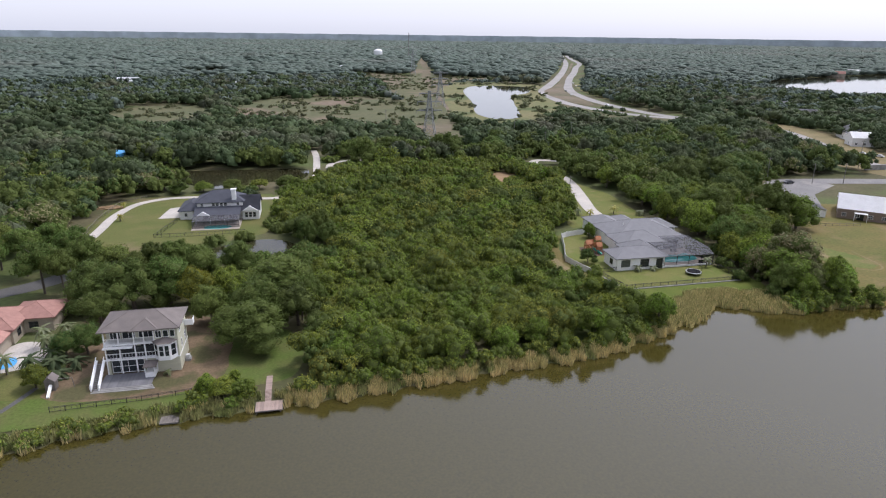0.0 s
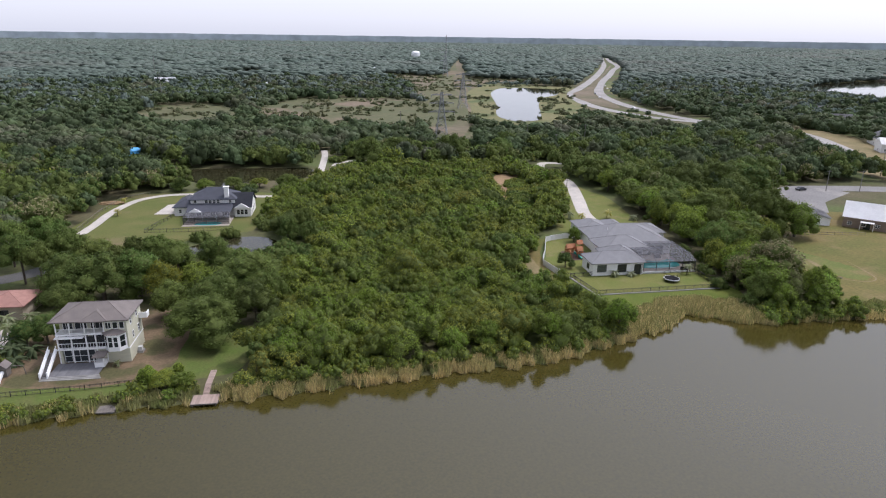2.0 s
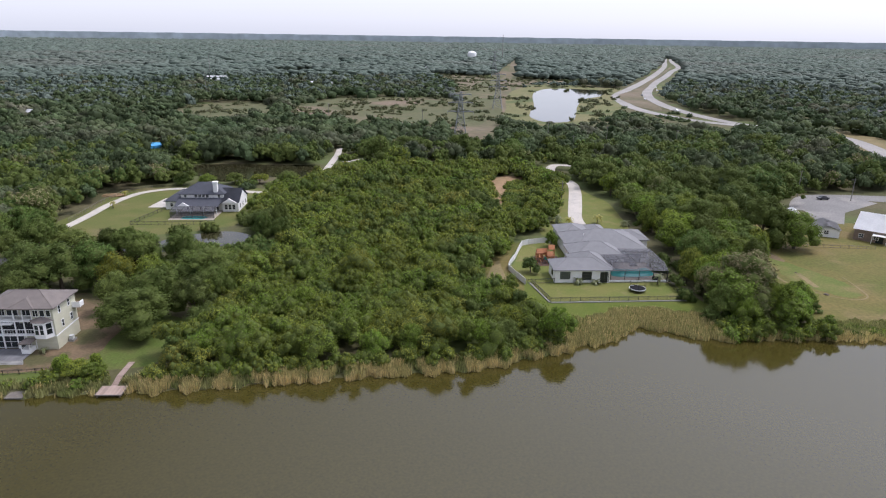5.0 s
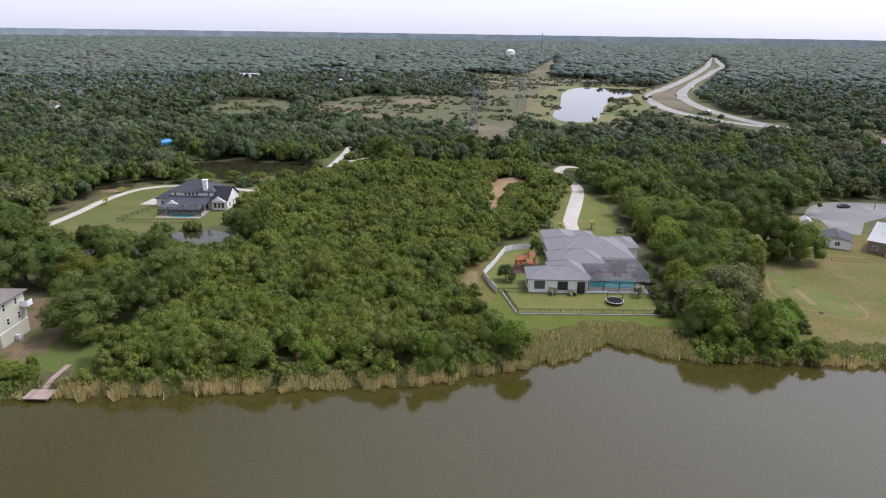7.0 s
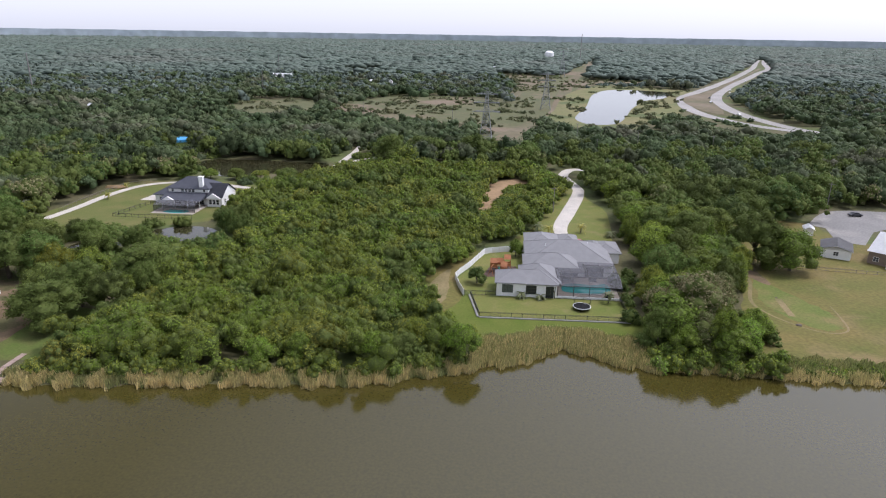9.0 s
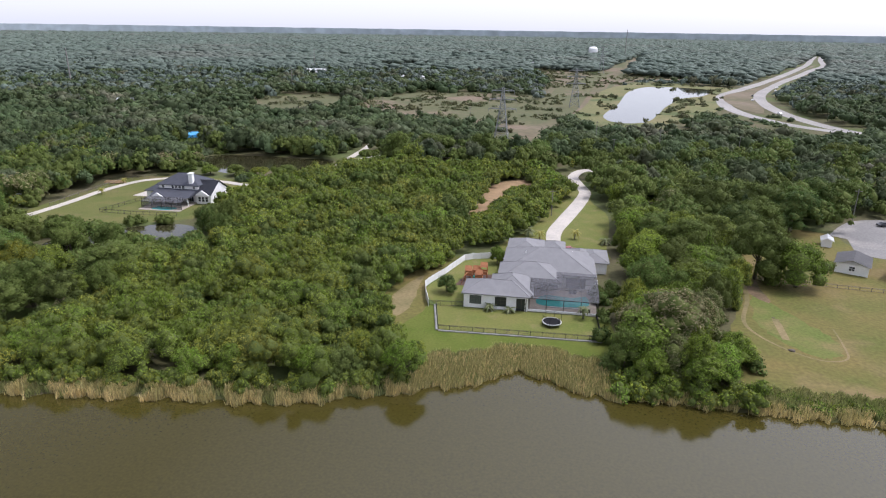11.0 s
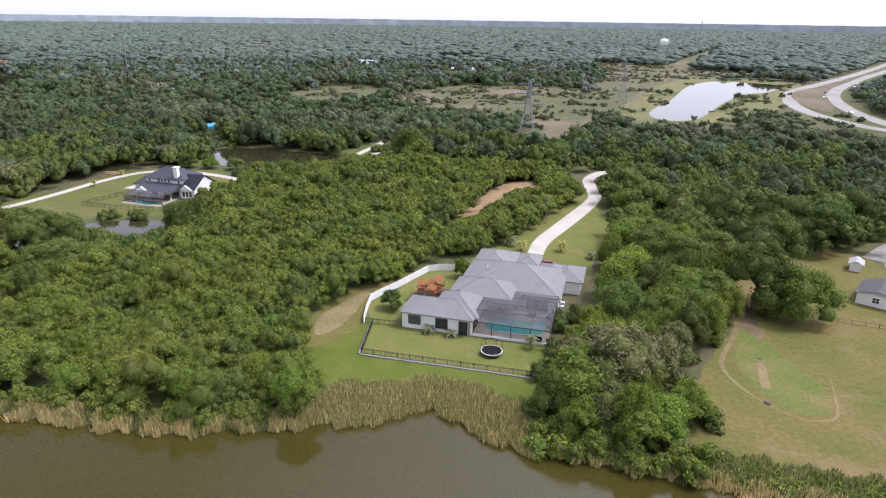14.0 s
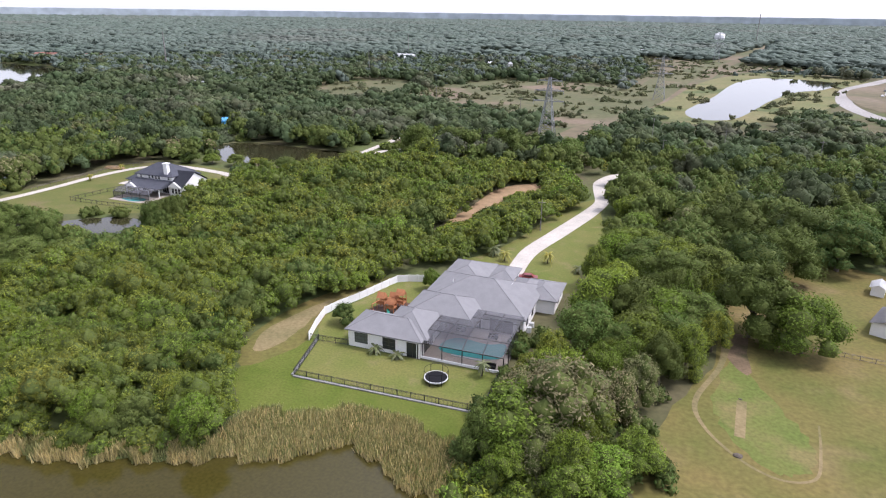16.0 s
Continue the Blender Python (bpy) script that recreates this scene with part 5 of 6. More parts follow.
    metal_fence([(-43.5, 217.6), (-47.3, 200.8)], "dark wooden rail fence across the lawn", gap=0.9)
    metal_fence([(-47.3, 200.8), (-34, 200.6), (-20.8, 201.8)], "dark wire fence above the pond", gap=0.9)
    metal_fence([(-68.2, 204), (-69.0, 226), (-67.5, 244), (-60, 252.5)], "grey rail fence beside the lane", mat=M_POST, gap=1.2)


slate_house()

# ---- single trees ----
PROTO = {}
LEAVES = {"oak": (M_LEAF_OAK, "broad green live oak tree"), "dark": (M_LEAF_DARK, "dark green dense-crowned tree"), "mid": (M_LEAF, "mid green leafy tree"), "light": (M_LEAF_LIGHT, "fresh light green leafy tree"),
          "grey": (M_LEAF_GREY, "grey brown half-bare tree"), "yellow": (M_LEAF_YELLOW, "yellow green flowering tree"), "pine": (M_LEAF_OAK, "tall bare-trunked green pine")}


def tree(leaf, shape, place):
    """A tree with trunk, limbs and crown at (x, y, height, radius)."""
    x, y, h, r = place
    key = leaf, shape
    base_h, base_r = 10.0, 4.6
    turn = pose(x, y, 0, 0, 0, rng.random() * 360) @ Matrix.Diagonal((r / base_r, r / base_r, h / base_h, 1))
    if key in PROTO:
        first = PROTO[key]
        return copy_thing(first, turn @ Matrix.Diagonal([1 / k for k in first.scale] + [1]))
    mat, label = LEAVES[leaf]
    t = tagged(new("tree"), label + (" beside the lake" if y < 130 else " among other trees"), "tree", "trees")
    bm = bmesh.new()
    up = (0, 0, 0, 0, 3.6, 1.0)[shape]
    tube(bm, (0, 0, -0.2), (0.15, 0.1, 4.6 + up), 0.34 - 0.02 * up, 0.2, 9)
    for k in range(6):
        a = k * math.tau / 6 + rng.random()
        z = 2.4 + 0.4 * k + up * (1 - 0.07 * k)
        tube(bm, (0.1, 0.05, z), (2.3 * math.cos(a), 2.3 * math.sin(a), z + 2.4), 0.14, 0.05, 6)
    part("trunk", bm, M_BARK, t)
    if shape == 5:  # a narrow pointed crown
        v, f, i, _ = foliage([(0, 0, 0, z, w, 0.3) for z, w in ((3.6, 4.6), (5.4, 4.0), (7.0, 3.2), (8.5, 2.3), (10.0, 1.3))], cover=0.6, lobes=9, low=0.5, flat=1.0, lobe=0.34)
    else:
        v, f, i, _ = foliage([(0, 0, 0, base_h, base_r, 0.29)], cover=0.85 if leaf != "grey" else 0.5, lobes=(18, 22, 16, 20, 16)[shape], low=(0.36, 0.45, 0.3, 0.4, 0.68)[shape], flat=(0.9, 0.8, 1.0, 0.85, 0.7)[shape], lobe=0.30)
    quads("crown", v, f, [mat, M_INNER], i, t)
    t.matrix_basis = turn
    PROTO[key] = t
    return t


for row in tree_rows:
    x, y, _, h, r, _ = row
    c = rng.random() + 0.35 * noise.noise((x * 0.05, y * 0.05, 2.0))
    leaf = "dark" if c < 0.18 else "oak" if c < 0.44 else "mid" if c < 0.76 else "light" if c < 0.93 else "grey"
    if x < 0 and y < 215:
        leaf = "dark" if c < 0.45 else "oak" if c < 0.88 else "mid"
    if x > 100 and y < 152:
        leaf = "light" if c > 0.62 else "mid" if c > 0.24 else "grey" if c > 0.14 else "oak"
    elif x > 100 and y < 215:
        leaf = "light" if c > 0.7 else "mid" if c > 0.32 else "oak"
    tree(leaf, int(rng.integers(0, 4)), (x, y, h, r * 1.02))
for leaf, x, y, h, r in (("oak", 148.9, 180.4, 15.0, 7.2), ("mid", 157.5, 177.0, 12.0, 6.8), ("dark", 171.6, 225.6, 13, 8), ("dark", 147.8, 233, 14, 8), ("oak", 158, 214, 13, 7.5), ("dark", 163, 232, 14, 8.5), ("oak", 176, 238, 12, 7),
                         ("dark", 150, 206, 13, 7), ("oak", 142, 196, 12, 6.5), ("dark", 186, 252, 12, 7), ("oak", 198, 256, 11, 7),
                         ("grey", 114.2, 138.6, 8.5, 3.9), ("light", 116.5, 123.5, 6.5, 3.2), ("grey", 121, 127, 8.0, 4.2), ("mid", 113.2, 148.5, 5.5, 2.6), ("mid", 125, 122.6, 7.0, 4.0), ("light", 128, 126, 7.5, 3.8), ("dark", 118, 131, 9, 4.5),
                         ("oak", -13.2, 121.8, 9.5, 7.0), ("dark", -56, 108, 6, 3), ("mid", -60, 111, 6, 3), ("dark", -4, 130, 9, 5), ("oak", -22, 133, 9, 4.5), ("oak", -12.0, 131, 11, 5.8), ("dark", -40.2, 145, 12, 7.2), ("dark", -49, 148, 11, 6.8), ("oak", -33, 147.5, 11.5, 6.2), ("dark", -45, 137, 8, 4.2), ("yellow", -26.8, 144.5, 9.5, 4.4), ("mid", -20, 147, 8.5, 4.4),
                         ("dark", -47.5, 123, 5.5, 3.0), ("dark", -44, 124, 6, 3.4), ("mid", -49, 112, 4.5, 2.6),
                         ("light", 121, 243, 9, 5), ("light", 130, 250, 9.5, 5.5), ("light", 125, 229, 8.5, 4.5), ("light", 138, 243, 9, 5), ("light", 124, 258, 9, 5), ("dark", 66.8, 313, 14, 9), ("oak", 25.7, 313, 13, 8), ("dark", 40, 318, 12, 8), ("oak", 92, 312, 12, 7.5), ("oak", -50, 259, 4.5, 3.8), ("mid", -41, 261, 4.2, 3.4), ("oak", -30, 262, 4.6, 3.8), ("mid", -20, 262, 4.2, 3.6), ("oak", -9, 264, 5.0, 4.2), ("oak", -56, 265, 5.0, 4.4), ("oak", -34, 168.5, 8.5, 4.6), ("oak", -28, 163, 9, 5),
                         ("oak", -19.8, 168.0, 8, 5), ("light", 73.2, 116.6, 7.4, 3.6), ("light", 57, 113.5, 6.3, 3.0), ("light", 44, 112, 6.2, 2.8), ("light", 20, 128, 7.6, 3.4), ("light", 36, 110.5, 5.8, 2.6), ("light", 4, 109, 6.2, 3.0),
                         ("light", 14, 116, 6.6, 2.8), ("mid", 84.5, 178.5, 5.0, 2.0), ("dark", 74.6, 156.8, 4.2, 2.3), ("light", 69.2, 172.5, 4.2, 2.4), ("grey", 48, 150, 6.3, 3.0), ("light", 30, 118, 6.6, 3.0), ("light", 64, 122, 6.0, 2.8),
                         ("mid", -16.5, 103.6, 3.2, 2.4), ("light", -19.5, 104.6, 3.8, 1.8), ("mid", -13.5, 103.0, 3.0, 2.2), ("light", -15.0, 107.5, 2.8, 1.1)):
    tree(leaf, int(rng.integers(0, 4)), (x, y, h, r))
for x, y, h, r in ((-63.3, 158.7, 13, 4.8), (-71.8, 172, 13, 5), (-60, 172, 12.5, 4.6), (-55.5, 165, 12, 4.6), (-76, 163, 13, 5), (-67.5, 180, 12, 4.5), (-80, 178, 13, 4.8), (-58, 156, 11.5, 4.2)):
    tree("pine", 4, (x, y, h, r))
for x, y, h, r in ((138.5, 176, 11.5, 3.0), (137, 181, 12.5, 3.2), (140.8, 183.5, 11.0, 2.8), (134.5, 177.5, 10.0, 2.8), (141.5, 178.5, 9.5, 2.6)):
    tree("light", 5, (x, y, h, r))


def palm(x, y, h, size, mat, label):
    p = empty("palm", x, y, 0, label, "palm tree", "palms")
    bm = bmesh.new()
    tube(bm, (x, y, -0.1), (x + 0.1, y, h), 0.16, 0.11, 7)
    part("trunk", bm, M_BARK, p)
    for k in range(16):
        a = k * 2.4 + rng.random()
        up = 0.75 - 0.09 * k
        bm, last = bmesh.new(), None
        for s in range(6):
            t = s / 5
            d = size * t
            z = h + size * (up * t - 0.75 * t * t)
            w = 0.28 * size * math.sin(math.pi * min(t + 0.12, 1)) * 0.5 + 0.02
            c = Vector((x + 0.1 + d * math.cos(a), y + d * math.sin(a), z))
            side = Vector((-math.sin(a), math.cos(a), -0.35)) * w
            pair = bm.verts.new(c + side), bm.verts.new(c), bm.verts.new(c + Vector((-side.x, -side.y, side.z)))
            if last:
                bm.faces.new((last[0], last[1], pair[1], pair[0]))
                bm.faces.new((last[1], last[2], pair[2], pair[1]))
            last = pair
        part("frond", bm, mat, p)
    settle(p)


M_PALM = material("palm_frond", (0.110, 0.140, 0.045), (0.150, 0.160, 0.065), rough=0.5, scale=1.0, trans=0.2)
M_PALM_D = material("palm_frond_dark", (0.046, 0.068, 0.028), (0.072, 0.090, 0.040), rough=0.7, scale=1.0, spec=0.15, trans=0.15)
M_PALM_Y = material("palm_frond_yellow", (0.300, 0.270, 0.030), (0.240, 0.230, 0.035), rough=0.5, scale=1.0, trans=0.2)
for x, y, h, s_, m_, lb in ((85.2, 148.4, 1.3, 1.8, M_PALM, "small green palm by the white wall"), (89.6, 148.2, 0.9, 1.9, M_PALM, "low green palm by the white wall"), (105.5, 148.0, 2.6, 1.7, M_PALM, "green palm by the pool cage"),
                           (95.0, 201.5, 2.4, 1.9, M_PALM_Y, "yellowing palm beside the drive"), (105.2, 204, 2.6, 1.9, M_PALM_Y, "yellowing palm beside the drive"), (91.5, 204.5, 2.2, 2.4, M_PALM, "dry green palm beside the drive"), (113.5, 200.5, 1.6, 2.2, M_PALM, "low palm by the driveway lawn"),
                           (-27.4, 112.6, 0.9, 1.0, M_PALM, "small palm under the bay window"), (-53, 128, 4.5, 2.4, M_PALM, "tall palm beside the tiled house"), (-49.5, 130, 4.0, 2.2, M_PALM, "green palm beside the tiled house"), (-56, 118, 3.6, 2.2, M_PALM, "green palm beside the pool"), (-51, 124, 4.2, 2.3, M_PALM, "green palm among garden shrubs"),
                           (-50.5, 116.5, 1.6, 2.8, M_PALM_D, "dark green fan palm in the garden"), (-48.0, 118.5, 2.2, 2.9, M_PALM_D, "dark green fan palm in the garden"), (-46.2, 115.0, 1.3, 2.6, M_PALM_D, "dark green fan palm in the garden"), (-52.5, 119.5, 2.4, 2.8, M_PALM_D, "dark green fan palm in the garden"), (-44.6, 118.6, 1.8, 2.6, M_PALM_D, "dark green fan palm in the garden"), (-49.5, 121.5, 2.6, 2.8, M_PALM_D, "dark green fan palm in the garden"),
                           (-65.0, 239, 2.0, 1.5, M_PALM_Y, "small yellow palm beside the lane"), (-62.0, 222, 2.2, 1.5, M_PALM_Y, "small yellow palm beside the lane")):
    palm(x, y, h, s_, m_, lb)


# ---- reeds and low growth along the shore ----
def reeds(name, x, y, tall, mat, label, width=0.075):
    clear = ~((x > -11.4) & (x < -6.2) & (y < 101.5)) & ~((x > -10.1) & (x < -8.0) & (y < 109)) & ~((x > -26.6) & (x < -22.8) & (y < 100.2))
    x, y = x[clear], y[clear]
    n = len(x)
    g = np.interp(y - shore(x), [-1.2, 0.4, 3, 6.5], [-1.3, -0.9, -0.35, 0.0])
    a = rng.random(n) * np.pi
    h = tall * (0.65 + 0.5 * rng.random(n))
    lean = rng.normal(0, 0.17, (n, 2)) * h[:, None]
    w = np.stack([np.cos(a), np.sin(a)], 1) * width * (0.6 + 0.8 * rng.random(n))[:, None]
    b = np.stack([x, y], 1)
    t = b + lean
    v = np.stack([np.column_stack([b - w, g]), np.column_stack([b + w, g]), np.column_stack([t + w * 0.35, g + h]), np.column_stack([t - w * 0.35, g + h])], 1)
    return tagged(quads(name, v.reshape(-1, 3), np.arange(n * 4).reshape(-1, 4), [mat]), label, "reeds", kind="stuff")


def band(x0, x1, lo, hi, density, clump=0.0):
    """Places between two distances inland of the shore."""
    n = int((x1 - x0) * (hi - lo) * density * (1.7 if density > 1 else 1))
    x = rng.uniform(x0, x1, n)
    y = shore(x) + rng.uniform(lo, hi, n) + 0.7 * np.sin(x * 1.3) * 0.5
    if clump:
        k = np.array([noise.noise((p * 0.35, q * 0.35, 4.0)) for p, q in zip(x, y)])
        x, y = x[k > clump], y[k > clump]
    return x, y


x, y = band(-7, 76, -0.8, 3.0, 28, -0.12)
reeds("reeds", x, y, 1.6, M_REED_TAN, "tan dry reeds fringing the thicket")
x, y = band(-7, 76, 0.0, 3.6, 14)
reeds("reeds", x, y, 1.4, M_REED_GREEN, "green reeds fringing the thicket")
x, y = band(75, 109, -1.0, 9.0, 14, 0.0)
keep = y < 131.5
reeds("reeds", x[keep], y[keep], 1.35, M_REED_TAN, "tan dry reed bed below the lawn")
x, y = band(75, 110, -0.6, 10.0, 22, -0.45)
keep = y < 132
reeds("reeds", x[keep], y[keep], 1.2, M_REED_GREEN, "green reed bed below the lawn")
x, y = band(108, 134, -0.9, 1.6, 22, -0.2)
reeds("reeds", x, y, 1.5, M_REED_TAN, "tan reeds below the waterside trees")
x, y = band(133, 260, -0.9, 1.8, 18, -0.3)
reeds("reeds", x, y, 1.3, M_REED_TAN, "tan reeds along the field shore")
x, y = band(131, 260, 0.8, 6.5, 16)
reeds("reeds", x, y, 1.0, M_REED_GREEN, "rank green weeds along the field shore", 0.16)
x, y = band(-130, -6, -0.8, 2.2, 18, 0.1)
reeds("reeds", x, y, 1.5, M_REED_TAN, "tan reeds along the garden shore")
x, y = band(-130, -6, 0.0, 3.4, 16)
reeds("reeds", x, y, 1.1, M_REED_GREEN, "green weeds along the garden shore", 0.16)
bx, by = band(-130, -27, 0.8, 3.6, 0.45)
stuff("shore_shrubs", np.stack([bx, by, np.full(len(bx), -0.6), 1.3 + 0.6 * rng.random(len(bx)), 1.0 + 0.7 * rng.random(len(bx)), np.full(len(bx), 0.36)], 1), M_LEAF, "low green shore shrubs", "shrubs")
bx, by = band(-23, -11.5, 1.8, 5.0, 0.3)
stuff("shore_shrubs", np.stack([bx, by, np.full(len(bx), -0.4), 1.6 + 0.9 * rng.random(len(bx)), 1.1 + 0.6 * rng.random(len(bx)), np.full(len(bx), 0.42)], 1), M_LEAF, "green shrubs beside the dock", "shrubs")
bx, by = band(133, 230, 1.6, 6.0, 0.35)
stuff("shore_shrubs", np.stack([bx, by, np.full(len(bx), -0.5), 0.9 + 0.5 * rng.random(len(bx)), 1.1 + 0.7 * rng.random(len(bx)), np.full(len(bx), 0.4)], 1), M_LEAF_LIGHT, "low bright green weeds by the field", "shrubs")

# scattered low scrub over the open meadows
sx_, sy_ = scatter(-150, 330, 360, 1050, 7.5)
keep = np.zeros(len(sx_), bool)
for poly in (CORRIDOR, MEADOW_W, MEADOW_N, MEADOW_V, POND_BANK):
    keep |= inside(sx_, sy_, poly)
keep &= ~inside(sx_, sy_, POND_N)
sparse = inside(sx_, sy_, POND_BANK) | inside(sx_, sy_, CORRIDOR)
wild = np.array([noise.noise((a * 0.03, b * 0.03, 31.0)) for a, b in zip(sx_, sy_)])
keep &= wild + rng.normal(0, 0.2, len(sx_)) > np.where(sparse, 0.26, 0.1)
n_ = int(keep.sum())
stuff("scrub", np.stack([sx_[keep], sy_[keep], np.zeros(n_), 1.0 + 3.0 * rng.random(n_) ** 2.5, 1.4 + 2.6 * rng.random(n_) ** 1.5, np.full(n_, 1.6)], 1), M_SCRUB, "scattered low olive scrub on the meadow", "scrub", inner=M_SCRUB, lobes=4, ring=5, tiers=3, lobe=0.45)


# ---- other buildings ----
def cottage(x, y, w, d, wall_h, rise, turn, wall_mat, roof_mat, label, category="house", axis="x", doors=True):
    """A gabled building: w along its front, d deep, its front corner at (x, y), turned by degrees."""
    t = tagged(new("house"), label, category)
    boxes("wall", [(0, w, 0, d, 0, wall_h)], wall_mat, t)
    bm = bmesh.new()
    o = 0.45
    if axis == "x":
        prof = ((-o, wall_h - 0.05), (d / 2, wall_h + rise), (d + o, wall_h - 0.05))
        ends = [[(e, a, z) for a, z in prof] for e in (-o, w + o)]
        gab = [[(e, a, z) for a, z in ((0.02, wall_h), (d / 2, wall_h + rise - 0.25), (d - 0.02, wall_h))] for e in (0.0, w)]
    else:
        prof = ((-o, wall_h - 0.05), (w / 2, wall_h + rise), (w + o, wall_h - 0.05))
        ends = [[(a, e, z) for a, z in prof] for e in (-o, d + o)]
        gab = [[(a, e, z) for a, z in ((0.02, wall_h), (w / 2, wall_h + rise - 0.25), (w - 0.02, wall_h))] for e in (0.0, d)]
    p, q = [[bm.verts.new(c) for c in e] for e in ends]
    bm.faces.new((p[0], q[0], q[1], p[1])), bm.faces.new((p[1], q[1], q[2], p[2]))
    bmesh.ops.solidify(bm, geom=bm.faces[:], thickness=0.16)
    part("roof", bm, roof_mat, t)
    for e in gab:
        bm = bmesh.new()
        bm.faces.new([bm.verts.new(c) for c in e])
        bmesh.ops.solidify(bm, geom=bm.faces[:], thickness=0.05)
        part("gable", bm, wall_mat, t)
    if doors:
        n = max(1, int(w / 4))
        for k in range(n):
            u = (k + 0.5) * w / n
            window(t, "s", u - 0.7, u + 0.7, 0.9, min(2.2, wall_h - 0.3), 0, 2, 2, M_GLASS, M_TRIM)
        window(t, "w", d * 0.4, d * 0.4 + 1.2, 0.9, min(2.1, wall_h - 0.3), 0, 1, 2, M_GLASS, M_TRIM)
    t.matrix_basis = pose(x, y, 0, 0, 0, turn)
    return t


church = cottage(182, 186.5, 36, 19, 3.6, 3.6, -42, M_BRICK, M_METAL_ROOF, "brown block hall with a white metal roof", "hall")
boxes("awning", [(5, 9, -2.2, 0, 2.6, 2.75)], M_TRIM, church)
for u in (5.1, 8.9):
    boxes("awning_post", [(u - 0.08, u + 0.08, -2.15, -2.0, 0, 2.6)], M_TRIM, church)
boxes("door", [(6, 8, -0.06, 0, 0.05, 2.2)], M_GLASS, church)
cottage(171.2, 190.3, 7.4, 9.5, 2.6, 1.3, -25, M_WHITE, M_SHINGLE, "small white cottage with grey gabled roof", axis="y")
cottage(175.8, 212, 2.6, 4.0, 2.0, 0.9, -18, M_WHITE, M_METAL_ROOF, "small white garden shed on the grass", "shed", axis="y", doors=False)
cottage(-80.5, 203.5, 4.2, 3.2, 2.4, 1.1, 8, M_WHITE, M_METAL_ROOF, "small white shed beside the lane", "shed", doors=False)
cottage(314, 322, 18, 12, 5.0, 3.0, -25, M_WHITE, M_METAL_ROOF, "white church house with a pale roof")
cottage(328, 340, 14, 22, 4.5, 3.5, -25, M_WHITE, M_SHINGLE, "white church house with a grey roof", axis="y")
cottage(-122, 342, 16, 10, 3.0, 2.2, 15, M_TAN, M_SHINGLE_BROWN, "tan house half hidden by trees")
cottage(-205, 800, 22, 16, 5.5, 4.0, 5, M_WHITE, M_METAL_ROOF, "large white house among far trees")
cottage(-245, 905, 20, 14, 5.0, 4.0, -10, M_WHITE, M_SHINGLE, "white house with grey roof among far trees")
cottage(-84, 786, 30, 10, 4.0, 1.6, 3, M_METAL_ROOF, M_METAL_ROOF, "long low white shed across the meadow", "shed")
cottage(-46, 792, 10, 9, 3.6, 1.4, 3, M_METAL_ROOF, M_METAL_ROOF, "low white shed across the meadow", "shed")
cottage(-565, 606, 24, 14, 5, 4, 20, M_TAN, M_TILE, "tan house with tiled roof by the far lake")
cottage(-508, 622, 22, 14, 4.5, 4, 20, M_TAN, M_TILE, "tan house with tiled roof by the far lake")
cottage(-278, 420, 18, 11, 3.2, 2.4, 25, M_TAN, M_SHINGLE, "tan house with grey roof among trees")
cottage(-232, 470, 16, 10, 3.2, 2.4, -15, M_WHITE, M_METAL_ROOF, "white house with pale roof among trees")
cottage(-180, 520, 14, 10, 3.2, 2.4, 10, M_TAN, M_TILE, "house with orange tiled roof among trees")
cottage(60, 1125, 26, 14, 5, 3, 0, M_WHITE, M_METAL_ROOF, "white barn beyond the meadow", "barn")
cottage(390, 462, 16, 10, 3.2, 2.4, -30, M_WHITE, M_SHINGLE, "white house beside the street")
cottage(420, 520, 16, 10, 3.2, 2.4, -20, M_TAN, M_SHINGLE, "tan house beside the street")
cottage(360, 560, 15, 10, 3.2, 2.4, -20, M_WHITE, M_SHINGLE, "white house near the highway")
sheet("tarp_pool", rounded([(-101, 334), (-99, 342), (-91, 345), (-87, 338), (-93, 331)], 4), 3.4, M_BLUE, "bright blue tarpaulin roof over a patio", "tarpaulin", thick=3.3, kind="")
cottage(860, 960, 26, 14, 5, 4, -30, M_TAN, M_TILE, "house with tiled roof across the lake")
cottage(940, 1010, 24, 14, 5, 4, -30, M_WHITE, M_METAL_ROOF, "white house across the lake")


